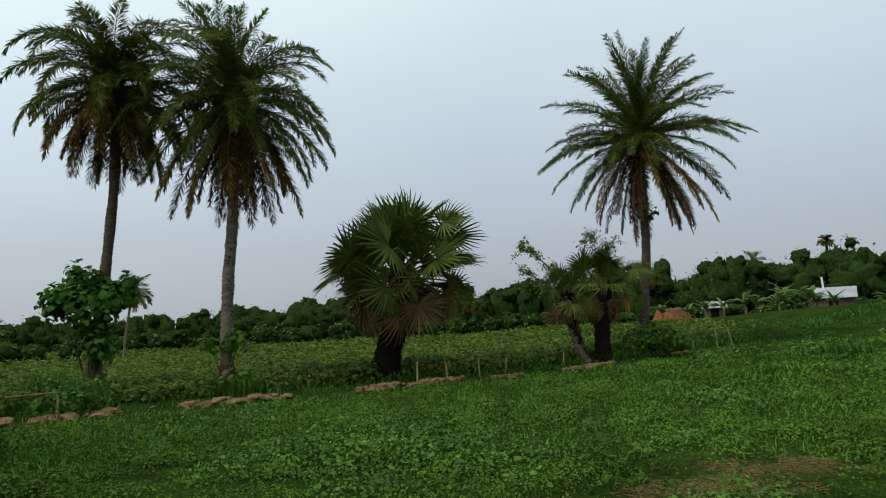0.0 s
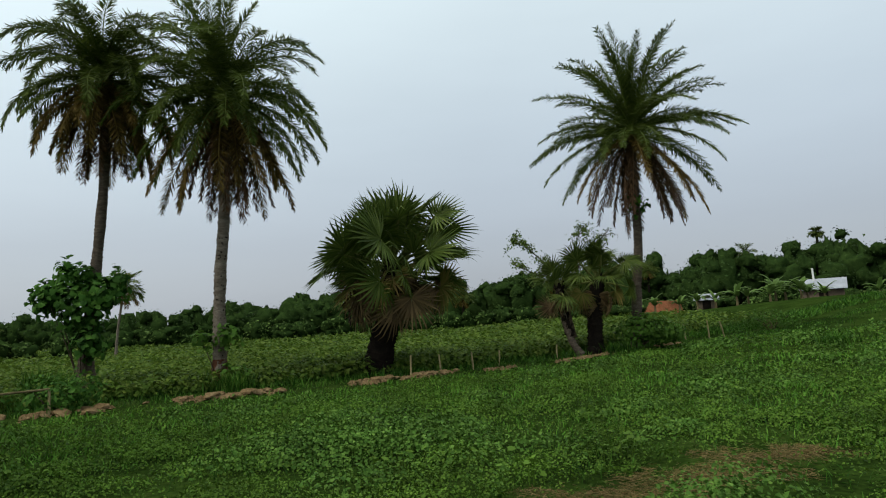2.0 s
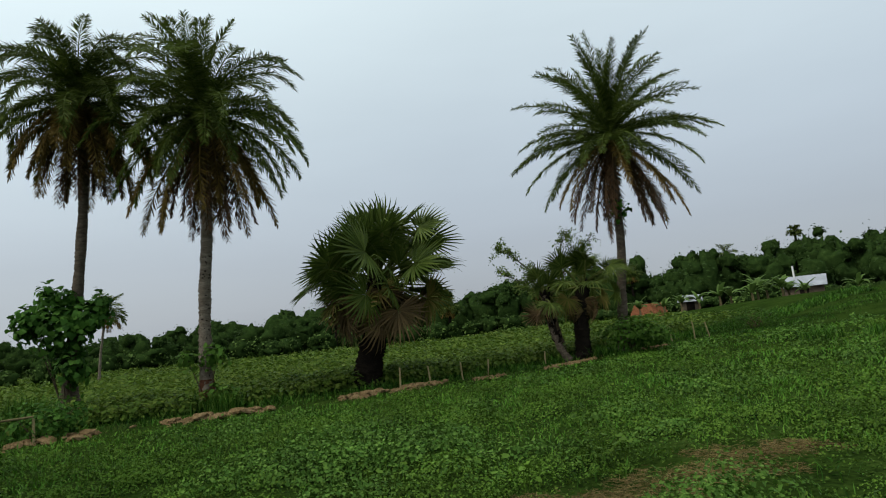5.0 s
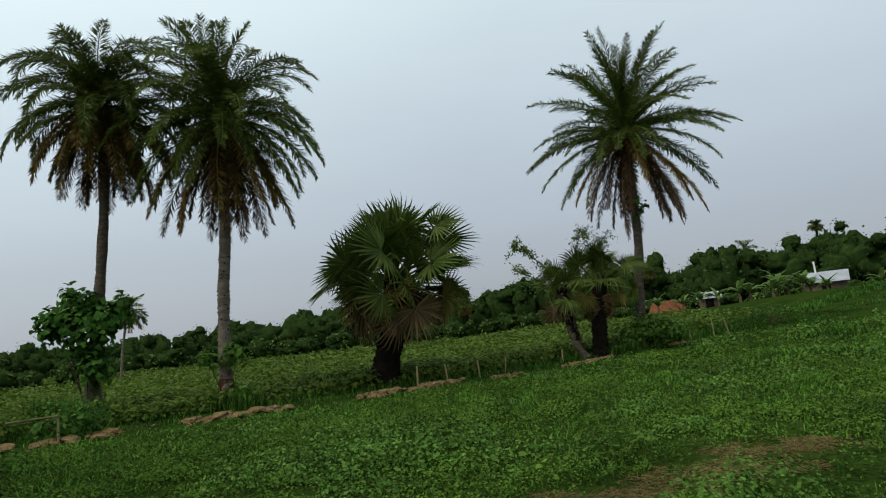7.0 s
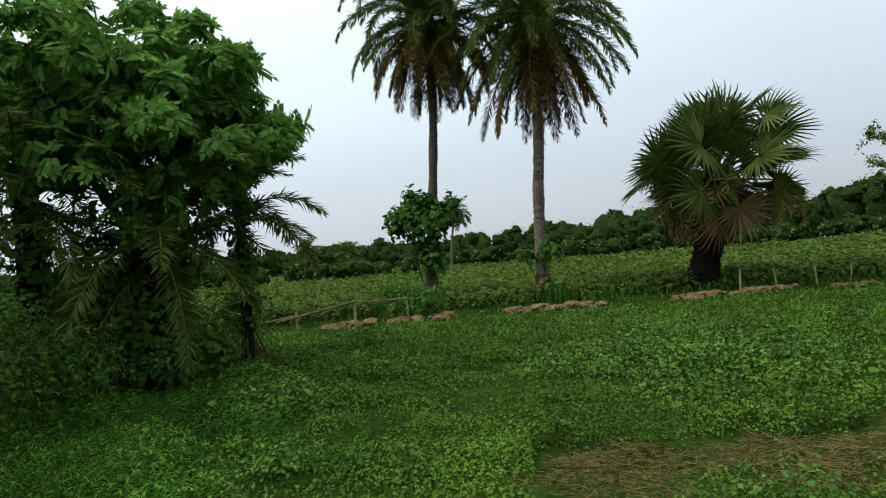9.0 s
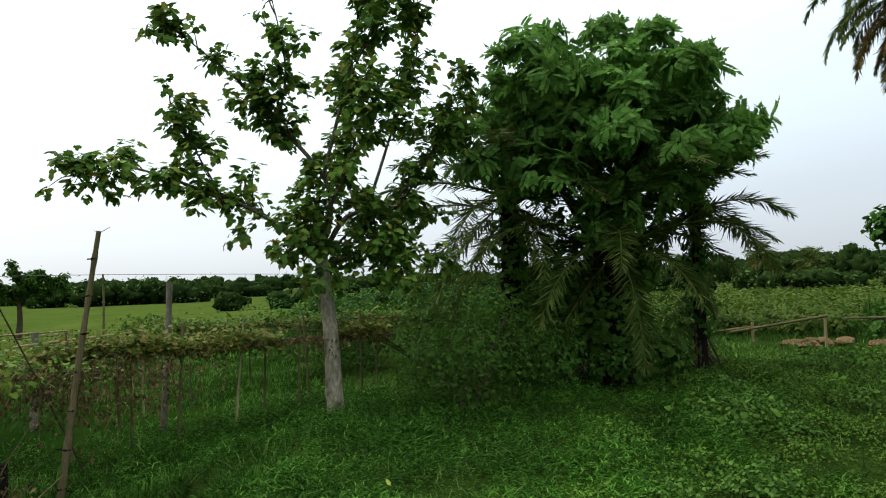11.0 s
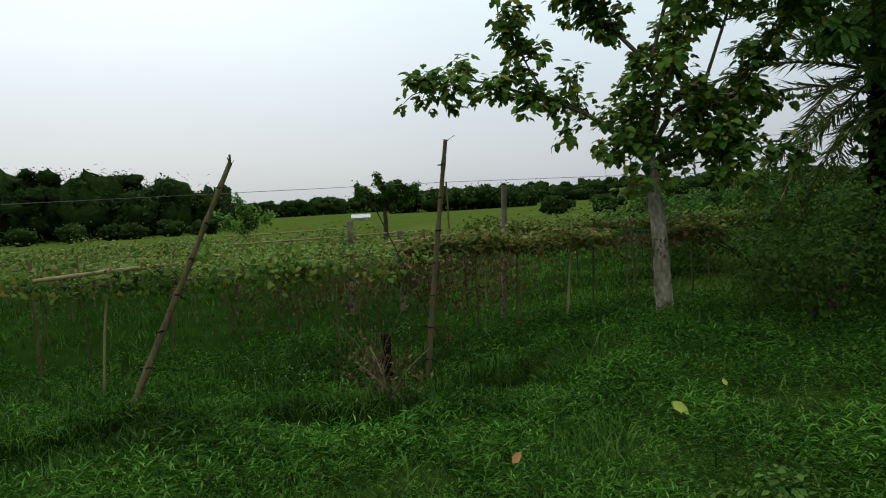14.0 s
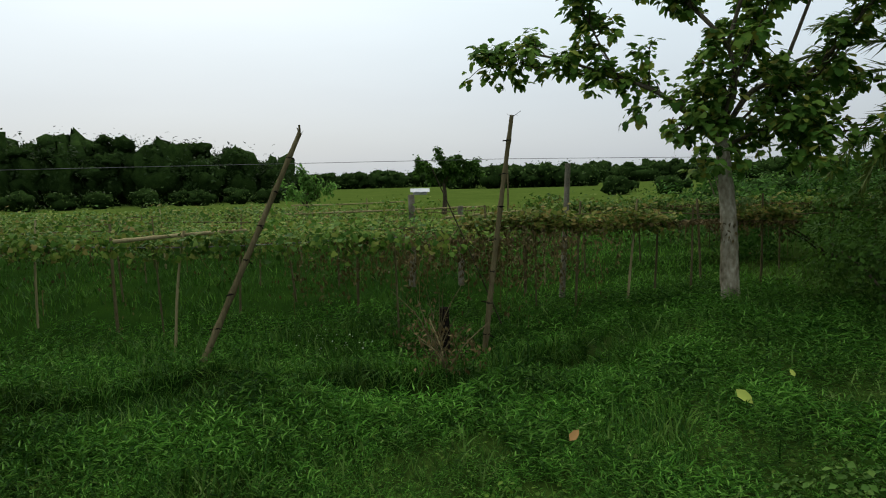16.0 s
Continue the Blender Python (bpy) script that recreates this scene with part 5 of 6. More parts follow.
# ---------------------------------------------------------------- trellis and poles
def pole(name, a, b, r0, r1, material, label, category, nodes=0, group="", sides=10):
    """A pole from a to b; with nodes it is bamboo."""
    a, b = np.asarray(a, float), np.asarray(b, float)
    n = nodes * 4 + 6
    p = curve_points([a, (a + b) / 2 + rng.normal(0, 0.01, 3), b], n)
    r = np.linspace(r0, r1, n)
    if nodes:
        r[2::4] *= 1.22
    ob = thing(name, a, label, category, group)
    shaft = part("shaft", tube(p - a, r, sides, rough=0.03), material, ob, smooth=True)
    if nodes and r0 > 0.027:
        for k in range(2, n - 2, 4):                   # dark knots with stubs of twigs
            part("knot", tube(np.array([p[k] - (0, 0, 0.009), p[k], p[k] + (0, 0, 0.009)]) - a, [r[k] * 0.95, r[k] * 1.05, r[k] * 0.95], sides, 0.08), M_BARK_DARK, shaft, "dark knot")
            d = rng.normal(0, 1, 3) * (1, 1, 0.3)
            part("twig_stub", tube(np.array([p[k], p[k] + d / np.linalg.norm(d) * r[k] * 2.6]) - a, [0.008, 0.006], 5), M_BARK_DARK, shaft)
    return ob


pb = pole("bamboo_pole", (-5.38, -2.95, -0.1), (-5.79, -2.05, 2.02), 0.031, 0.021, M_BAMBOO, "weathered bamboo pole with a split top leaning over vines", "pole", 6)
part("split_tip", [spread(STALK, np.tile([[-0.41, 0.9, 2.10]], (3, 1)), rot(np.array([0.3, 1.6, 4.4]), np.array([1.3, 0.8, 1.2]), np.zeros(3)), np.array([[0.09, 0.9, 0.1], [0.05, 0.8, 0.1], [0.07, 0.9, 0.1]]))], M_BAMBOO, pb)
pb = pole("bamboo_pole", (-6.64, -0.50, -0.15), (-6.59, -0.19, 2.18), 0.029, 0.020, M_BAMBOO, "upright weathered bamboo pole with a split top", "pole", 6)
part("split_tip", [spread(STALK, np.tile([[0.05, 0.31, 2.31]], (3, 1)), rot(np.array([1.2, 1.9, 4.4]), np.array([0.5, 0.2, 0.6]), np.zeros(3)), np.array([[0.11, 0.9, 0.1], [0.07, 1.2, 0.1], [0.06, 1.0, 0.1]]))], M_BAMBOO, pb)
for a, b, r in (((-9.86, 0.50, -0.2), (-9.86, 0.60, 1.77), 0.043), ((-10.95, -1.92, -0.2), (-10.95, -1.89, 1.35), 0.06), ((-11.05, -1.10, -0.2), (-11.05, -1.08, 1.14), 0.05)):
    pole("post", a, b, r, r * 0.92, M_CONCRETE, "weathered concrete post standing out of the vines", "post", 0, "posts of the trellis")


def trellis(name, posts, top, rails, label):
    c = np.array([posts[0][0], posts[0][1], 0])
    ob = thing(name, c, label, "trellis")
    for x, y in posts:
        q = np.array([x, y, 0]) - c
        z = float(height(x, y))
        lean = rng.normal(0, 0.07, 2)
        hh = top + rng.uniform(-0.05, 0.30)
        part("post", tube(curve_points([q + (0, 0, z - 0.1), q + (lean[0] * 0.5 + 0.015, lean[1] * 0.5, hh * 0.5), q + (*lean, hh)], 7), np.linspace(0.022, 0.017, 7) * rng.uniform(0.55, 1.0), 7, 0.12), M_BAMBOO_PALE if rng.random() < 0.25 else M_BAMBOO, ob)
    for a, b in rails:
        a, b = np.array([*a, top - 0.02]) - c, np.array([*b, top]) - c
        part("rail", tube(curve_points([a, (a * 2 + b) / 3 + (0, 0, 0.04), (a + 2 * b) / 3 - (0, 0, 0.05), b], 14), 0.011, 6, 0.12), M_BAMBOO, ob)
    return ob


def canopy(name, x0, x1, y0, y1, top, n, label, dry=0.12, hang=0.35, size=0.062, material=M_VINE):
    x, y = rng.uniform(0, 1, n) ** 1.5 * (x1 - x0) + x0, rng.uniform(y0, y1, n)
    r = np.hypot(x, y)
    z = top - 0.03 + 0.07 * lumps(x, y, 0.4, 3) + 0.07 * lumps(x, y, 1.7, 6) + rng.normal(0, 0.06, n) + 0.22 * (rng.random(n) < 0.05) * rng.random(n)
    edge = y > np.where(y1 > 2, y1, -0.75 + np.clip(-6.9 - x, 0, 1.6) * 0.6 - np.clip(-10.5 - x, 0, 9) * 0.9) + 0.15 * lumps(x, y, 0.5, 2)
    gap = edge | (lumps(x, y, 0.55, 11) + 0.5 * lumps(x, y, 0.2, 4) > (0.22 if y1 < 2 else 0.4)) | ((y1 < 2) & (np.sin(6.283 * (x + 0.25 * lumps(x, y, 1.1, 2)) / 1.55) < -0.25) & (rng.random(n) < 0.8))
    x, y, z, r = x[~gap], y[~gap], z[~gap], r[~gap]
    n = len(x)
    s = (size * 0.85 + 0.0022 * (r - 7)) * rng.uniform(0.6, 1.3, n)
    turn = facing(np.tile([[0.2, 0.0, 1.0]], (n, 1)), 0.45)
    chunks = [spread(HEART, np.stack([x, y, z], -1), turn, s)]
    for i in range(max(int((x0 - x1) * (y1 - y0) * 0.32), 3)):      # shoots that stand up out of the mat
        cx, cy = x0 + (x1 - x0) * rng.random() ** 1.6, rng.uniform(y0, y1 - 1.5)
        chunks.append(blob_leaves(int(rng.uniform(25, 70)), (cx, cy, top + rng.uniform(0.02, 0.16)), (0.28, 0.3, rng.uniform(0.10, 0.28)), size * 1.2, HEART, 0.1))
    stuff(name, chunks, material, label, "vines")
    k = int(n * dry)                                    # withered shoots hanging under the front edges
    near = rng.random(k) < 0.35
    hx = np.where(near, x0 + rng.normal(0, 0.12, k), rng.uniform(x1, x0, k))
    hy = y0 + (min(y1, -0.7 if x1 < -20 else y1) - y0) * rng.random(k) ** 0.55
    hz = top - rng.random(k) ** 1.6 * hang * np.clip(1.6 * lumps(hx, hy, 0.30, 7) + 0.1, 0.03, 1.4)
    stuff("dry_vines", [spread(LEAF, np.stack([hx, hy, hz], -1), rot(rng.uniform(0, 6.283, k), rng.normal(-0.9, 0.5, k), rng.normal(0, 0.6, k)), rng.uniform(0.35, 0.9, k) * size * 1.1),
                        spread(STALK, np.stack([hx, hy, hz], -1)[: k // 16], rot(rng.uniform(0, 6.283, k // 16), rng.normal(-1.3, 0.25, k // 16), rng.normal(0, 0.6, k // 16)), np.stack([rng.uniform(0.08, 0.3, k // 16), np.full(k // 16, 0.35), np.full(k // 16, 1.0)], -1))], M_DRYVINE, "withered brown vine shoots hanging from the trellis", "vines")


trellis("trellis", [(-7.73, -6.26), (-7.71, -5.16), (-7.61, -4.49), (-6.75, -3.89), (-8.67, -3.97), (-9.53, -3.45), (-8.82, -2.34), (-7.36, -1.51), (-11.4, -1.14), (-10.9, -3.17), (-11.0, -4.6), (-10.4, -0.03), (-7.5, -7.6), (-9.5, -6.2), (-11.5, -7.0), (-14.0, -2.5), (-14.5, -5.0), (-14.0, -8.0), (-17.0, -4.0), (-18.0, -7.0)],
        0.92, [((-9.3, -9.0), (-9.6, -0.6)), ((-11.4, -9.0), (-11.6, -0.6)), ((-14.2, -10.0), (-14.2, -1.0)), ((-7.0, -4.0), (-18.0, -4.2)), ((-7.0, -0.9), (-16.0, -1.1))], "low bamboo trellis carrying a mat of gourd vines")
canopy("gourd_vines", -6.9, -16.5, -13.0, 0.9, 0.95, 56000, "yellow-green gourd vines spread over the trellis", 0.26, 0.95, 0.054)
trellis("trellis", [(-11.9, 1.05), (-12.57, 2.13), (-10.5, 2.66), (-11.0, 0.3), (-11.0, 4.0), (-12.5, 3.8), (-11.0, 5.4), (-12.5, 0.2), (-12.4, 5.4)], 0.95, [((-11.0, -0.2), (-10.9, 5.6)), ((-12.4, -0.2), (-12.4, 5.6))], "narrow bamboo trellis behind the pale-trunked tree")
canopy("gourd_vines", -8.55, -9.05, -0.9, 3.3, 0.98, 5500, "yellowing vines along a narrow trellis", 0.35, 0.34, 0.07, M_PALEVINE)
trellis("trellis", [(-8.75, -0.5), (-8.8, 0.6), (-8.7, 1.25), (-9.2, 1.7), (-8.9, 2.1), (-9.2, 0.1), (-9.25, 3.1)], 0.99, [((-8.65, -0.9), (-8.7, 3.3)), ((-9.25, -0.9), (-9.25, 3.3))], "narrow line of bamboo posts carrying yellowing vines")
canopy("gourd_vines", -11.9, -13.3, 0.0, 6.0, 1.04, 6500, "green vines along a second trellis", 0.3, 0.3)
for k in range(22):                                  # leafy fringe along the front of the trellis
    fy = -10.0 + 9.2 * (k + rng.random()) / 22
    stuff_place = (-6.55 - 0.25 * rng.random() - 0.04 * max(fy + 4, 0), fy, 0.93 + 0.08 * rng.random())
    fringe = thing("gourd_vine", stuff_place, "leafy gourd shoot hanging over the trellis edge", "vine", "shoots along the trellis edge", "stuff")
    part("leaves", [blob_leaves(110, (0, 0, -0.02), (0.3, 0.42, 0.17), 0.062, LOBED, 0.1, 0.6)], M_VINE, fringe)
ns, nl = 90, 36                                      # a withered curtain of vines under the trellis edge
sx, sy = rng.uniform(-9.0, -7.1, ns), rng.choice([-2.6, -2.1, -1.6, -1.2, -0.9, -0.7, -0.5, -0.2, 0.3], ns) + rng.normal(0, 0.2, ns)
depth = rng.uniform(0.25, 0.8, ns)
k = np.repeat(np.arange(ns), nl)
hp = np.stack([sx[k] + rng.normal(0, 0.09, ns * nl), sy[k] + rng.normal(0, 0.09, ns * nl), 0.95 - depth[k] * rng.random(ns * nl)], -1)
stuff("dry_vines", [spread(LEAF, hp, rot(rng.uniform(0, 6.283, ns * nl), rng.normal(-0.9, 0.5, ns * nl), rng.normal(0, 0.6, ns * nl)), rng.uniform(0.03, 0.075, ns * nl)),
                    spread(STALK, np.stack([sx, sy, np.full(ns, 0.95)], -1), rot(rng.uniform(0, 6.283, ns), np.full(ns, -1.5), 0 * sx), np.stack([depth, np.full(ns, 0.4), np.full(ns, 1.0)], -1))], M_DRYVINE, "curtain of withered reddish-brown vines under the trellis", "vines")
for a, b in (((-12.0, -4.5, 1.02), (-13.2, -0.8, 1.04)), ((-9.8, -1.2, 1.02), (-11.6, 0.2, 1.03)), ((-16.5, -6.0, 1.04), (-16.9, -3.0, 1.06))):
    pole("bamboo_rail", a, b, 0.018, 0.014, M_BAMBOO_PALE, "thin dry bamboo stick lying on the vines", "bamboo", 4, "sticks on the trellis")
pole("bamboo_rail", (-6.46, -4.32, 1.03), (-7.09, -3.14, 1.08), 0.022, 0.018, M_BAMBOO_PALE, "pale dry bamboo lying on the vines", "bamboo", 4)


pole("stick", (-7.6, -0.35, -0.1), (-6.9, -1.02, 1.69), 0.009, 0.006, M_TWIG, "thin dark stick leaning against the trellis", "stick", 0, "", 6)
pole("stump", (-6.45, -0.89, -0.3), (-6.43, -0.88, 0.32), 0.055, 0.045, M_BARK_DARK, "short dark rotten stump beside the ditch", "stump", 0, "", 9)
bent = thing("stick", (-5.75, -0.85, float(height(-5.75, -0.85))), "bent pale dry stick standing in the bank", "stick")
part("shaft", tube(curve_points([(0, 0, -0.05), (0.03, 0.03, 0.15), (0.0, -0.02, 0.33), (-0.05, -0.10, 0.5)], 10), np.linspace(0.009, 0.005, 10), 6), M_BAMBOO_PALE, bent)


# ---------------------------------------------------------------- bund, stakes, rail fence
def clod(n, size):
    """An irregular lump of earth."""
    bm = bmesh.new()
    bmesh.ops.create_icosphere(bm, subdivisions=2, radius=size)
    for v in bm.verts:
        k = 1 + 0.45 * noise.noise(v.co * 3 / size + Vector((n * 7.1, 0, 0))) + 0.2 * noise.noise(v.co * 8 / size)
        v.co = Vector((v.co.x * k * 1.5, v.co.y * k, max(v.co.z * k * 0.55, -0.3 * size)))
    me = bpy.data.meshes.new("clod")
    bm.to_mesh(me)
    bm.free()
    me.materials.append(M_SOIL)
    return me


CLODS = [clod(i, 0.10) for i in range(6)]
random.seed(12)
for i in range(170):
    x = random.uniform(-9.5, 0.9) if i < 245 else random.uniform(0.9, 8.5)
    if lumps(x, 0, 0.7, 3) + 0.5 * lumps(x, 0, 0.23, 5) < 0.12 - 0.5 * random.random():
        continue
    y = 19.05 + 0.587 * x + random.gauss(0, 0.2)
    ob = new("earth_clod", random.choice(CLODS))
    s = random.uniform(0.35, 1.5) ** 1.3
    ob.matrix_basis = pose(x, y, float(height(x, y)) + 0.03, random.uniform(-15, 15), random.uniform(-15, 15), random.uniform(0, 360)) @ Matrix.Diagonal((s, s, s, 1))
    tagged(ob, "dry pale clod of dug earth on the field's edge", "earth", "clods along the bund")

tet = (np.array([(1, 0, -0.3), (-0.5, 0.85, -0.3), (-0.5, -0.85, -0.3), (0.1, 0.1, 0.7)]), np.array([(0, 1, 3), (1, 2, 3), (2, 0, 3)]))
rx = rng.uniform(-10, 9, 9000)
rx = rx[(lumps(rx, 0, 0.7, 3) + 0.5 * lumps(rx, 0, 0.23, 5) > -0.12 + 0.5 * rng.random(9000)) & ((rx < 1) | (rng.random(9000) < 0.4))]
ry = 19.05 + 0.587 * rx + rng.normal(0, 0.17, len(rx))
nn = len(rx)
stuff("rubble", [spread(tet, np.stack([rx, ry, height(rx, ry) + 0.015], -1), rot(rng.uniform(0, 6.283, nn), rng.normal(0, 0.3, nn), rng.normal(0, 0.3, nn)), rng.uniform(0.02, 0.085, nn))], M_SOIL, "crumbs of dry dug earth along the field's edge", "earth")

for x, y, hh, tilt in ((-0.72, 18.9, 0.62, 3), (0.15, 19.9, 0.55, -5), (1.15, 20.6, 0.55, -4), (2.0, 21.2, 0.5, 3), (4.1, 22.6, 0.45, 2), (9.4, 24.9, 0.65, -5), (10.4, 25.2, 0.7, -3), (11.0, 25.2, 0.6, -14)):
    z = float(height(x, y))
    pole("stake", (x, y, z - 0.1), (x + hh * math.sin(radians(tilt)), y, z + hh), 0.028, 0.024, M_BAMBOO_PALE, "short dry wooden stake at the edge of the crop", "stake", 0, "stakes along the field", 7)

fence = thing("rail_fence", (-9.1, 13.4, 0.0), "broken fence of thin bamboo rails on short posts", "fence")
for a, b, r in (((-0.02, 0.02, -0.15), (-0.02, 0.05, 0.62), 0.032), ((-1.35, -0.55, -0.15), (-1.35, -0.55, 0.5), 0.03), ((1.05, 0.75, -0.15), (1.05, 0.75, 0.60), 0.028)):
    part("post", tube(curve_points([a, b], 5), r, 7, 0.06), M_BAMBOO_PALE, fence)
for a, b, r in (((-1.7, -0.85, 0.28), (0.05, 0.05, 0.66), 0.03), ((0.25, 0.3, 0.60), (1.1, 0.78, 0.62), 0.026), ((-3.2, -1.6, 0.1), (-1.3, -0.6, 0.4), 0.028)):
    part("rail", tube(curve_points([a, b], 8), r, 7, 0.06), M_BAMBOO, fence)


# ---------------------------------------------------------------- village edge and distance
def banana(x, y, hgt, seed):
    random.seed(seed)
    z = float(height(x, y))
    ob = thing("banana_plant", (x, y, z), "banana plant with broad drooping torn leaves", "banana plant", "banana plants by the village")
    part("stem", tube(curve_points([(0, 0, -0.1), (0.05, 0, hgt * 0.25), (0, 0, hgt * 0.46)], 8), np.linspace(0.14, 0.08, 8), 8, 0.05), M_BAMBOO, ob, smooth=True)
    for i in range(12):
        ln, st, dr = hgt * random.uniform(0.55, 0.85), random.uniform(35, 85), random.uniform(60, 125)
        s = np.linspace(0, 1, 9)
        ang = np.radians(st - dr * s**1.3)
        px, pz = np.r_[0, np.cumsum(np.cos(ang[:-1]) * ln / 8)], np.r_[0, np.cumsum(np.sin(ang[:-1]) * ln / 8)]
        w = 0.105 * ln * np.sin(np.clip(s * 0.95 + 0.05, 0, 1) * math.pi) ** 0.5 * (s > 0.12) + 0.015
        v = np.concatenate([np.stack([px, w, pz - w * 0.3], -1), np.stack([px, 0 * w, pz], -1), np.stack([px, -w, pz - w * 0.3], -1)])
        k = np.arange(8)
        f = np.concatenate([np.stack([k, k + 1, k + 10, k + 9], -1), np.stack([k + 9, k + 10, k + 19, k + 18], -1)])
        part("leaf", [(v, f)], M_BANANA, ob, m=Matrix.Translation((0, 0, hgt * 0.44)) @ pose(0, 0, 0, 0, 0, i * 137.5 + random.uniform(-15, 15)))
    return ob


for i, (x, y, hh) in enumerate(((27.2, 59.2, 2.5), (30.0, 57.8, 2.8), (28.6, 60.0, 2.3), (31.3, 58.6, 2.5), (24.5, 61.5, 2.2), (32.4, 58.0, 2.6), (21.0, 63.0, 2.1), (36.0, 60.5, 2.1), (40.5, 59.5, 2.2), (26.0, 61.0, 2.0), (29.2, 57.2, 2.2), (33.3, 58.6, 2.1), (23.0, 62.0, 1.9))):
    banana(x, y, hh, 60 + i)


def box_chunk(x0, x1, y0, y1, z0, z1):
    v = [(x, y, z) for x in (x0, x1) for y in (y0, y1) for z in (z0, z1)]
    return (np.array(v, float), np.array([(0, 1, 3, 2), (4, 6, 7, 5), (0, 4, 5, 1), (2, 3, 7, 6), (0, 2, 6, 4), (1, 5, 7, 3)]))


def corrugated(x0, x1, y0, z0, y1, z1, waves):
    n = waves * 4
    x = np.linspace(x0, x1, n + 1)
    off = 0.012 * np.sin(np.arange(n + 1) * math.pi / 2)
    v = np.concatenate([np.stack([x, np.full(n + 1, y0), z0 + off], -1), np.stack([x, np.full(n + 1, y1), z1 + off], -1)])
    k = np.arange(n)
    low = v - (0, 0, 0.03)
    return [(v, np.stack([k, k + 1, k + n + 2, k + n + 1], -1)), (low, np.stack([k, k + n + 1, k + n + 2, k + 1], -1))]


def hut(x, y, turn, length, depth, eave, ridge, wall, label, window=True):
    z = float(height(x, y))
    ob = thing("hut", (x, y, z), label, "house")
    ob.rotation_euler = (0, 0, radians(turn))
    h, d = length / 2, depth / 2
    part("wall", [box_chunk(-h, h, -d, d, -0.3, eave)], wall, ob)
    gable = np.array([(-h, -d, eave), (-h, d, eave), (-h, 0, ridge), (h, -d, eave), (h, d, eave), (h, 0, ridge)], float)
    part("gable", [(gable, np.array([(0, 2, 1), (3, 4, 5)]))], wall, ob)
    part("roof_front", corrugated(-h - 0.3, h + 0.3, -d - 0.4, eave - 0.12, 0, ridge + 0.05, int(length * 3)), M_TIN, ob, "pale corrugated tin")
    part("roof_back", corrugated(-h - 0.3, h + 0.3, 0, ridge + 0.05, d + 0.4, eave - 0.12, int(length * 3)), M_TIN, ob, "pale corrugated tin")
    if window:
        part("door", [box_chunk(-0.4, 0.4, -d - 0.03, -d + 0.01, -0.2, 1.6)], M_BARK_DARK, ob)
    return ob


hut(38.5, 64.8, -32, 3.5, 3.0, 1.55, 2.45, M_MUD, "low mud hut under a pale tin roof")
hut(28.7, 69.6, -20, 1.9, 2.0, 1.25, 1.75, M_MUD, "small tin-roofed shed among banana plants")
hut(-79.3, -11.6, 98, 1.7, 1.4, 0.45, 0.7, M_WHITE, "white shed far off in the fields", False)
bw = thing("brick_stack", (24.6, 71.0, float(height(24.6, 71.0))), "long low stack of red bricks before the trees", "bricks")
bw.rotation_euler = (0, 0, radians(-18))
for i in range(14):
    part("course", [box_chunk(-2.2 + 0.06 * i + 0.05 * (i % 2), 2.2 - 0.04 * i - 0.04 * (i % 3), -0.5, 0.5, 0.12 * i - 0.2, 0.12 * (i + 1) - 0.21)], M_BRICK, bw)
pole("mast", (37.8, 65.0, 0.8), (37.7, 65.0, 4.6), 0.10, 0.09, M_WHITE, "white mast beside the tin-roofed hut", "mast")
for i, (x, y) in enumerate(((9.5, 88), (11.0, 88), (12.6, 88), (-1.0, 92), (14.5, 87), (0.8, 92))):
    pole("post", (x, y, 0.2), (x, y, 1.5), 0.06, 0.06, M_CONCRETE, "pale fence post before the woods", "post", 0, "posts before the woods", 6)

coco = [(6, 1.7, 70, 50, 0.2, M_PALM), (8, 1.8, 35, 80, 0.3, M_PALM), (8, 1.7, 0, 70, 0.4, M_PALM), (6, 1.5, -35, 45, 0.4, M_PALM_OLD)]
date_palm((-26.0, 54.2, 0.05), [(0, 0, -0.2), (0.25, 0, 2.5), (0.75, 0, 5.5)], "slender coconut palm rising behind the field", 0.10, 0.08, coco, M_BARK_PALE, 30, 0.5, 0.07, 31, False, name="coconut_palm")
date_palm((-44.0, 56.6, 0.0), [(0, 0, -0.2), (0.1, 0, 1.6), (0.1, 0, 3.4)], "far date palm with a full round crown", 0.2, 0.15, coco, M_BARK_DARK, 30, 0.5, 0.07, 32, False)
date_palm((-40.6, 59.2, 0.0), [(0, 0, -0.2), (0.1, 0, 1.2), (0.1, 0, 2.6)], "far date palm with a full round crown", 0.2, 0.15, coco, M_BARK_DARK, 30, 0.5, 0.07, 33, False)
date_palm((61.2, 103.4, 0.9), [(0, 0, -0.2), (0.1, 0, 6), (0.1, 0, 11.2)], "tall slender palm standing above the far trees", 0.22, 0.16, [(8, 1.2, 60, 60, 0.1, M_PALM), (9, 1.3, 20, 70, 0.2, M_PALM), (6, 1.0, -20, 50, 0.3, M_PALM)], M_BARK_DARK, 24, 0.5, 0.09, 34, False)
for i, (x, y, hh) in enumerate(((-12.0, 92.0, 6.0), (17.0, 93.0, 6.2), (42.0, 88.0, 8.3), (30.0, 92.0, 7.0), (4.0, 96.0, 5.6))):
    date_palm((x, y, float(height(x, y))), [(0, 0, -0.2), (0.1, 0, hh * 0.5), (0.1, 0, hh - 1.2)], "far palm among the village trees", 0.2, 0.15, coco, M_BARK_DARK, 26, 0.5, 0.08, 40 + i, False, group="palms among the far trees")

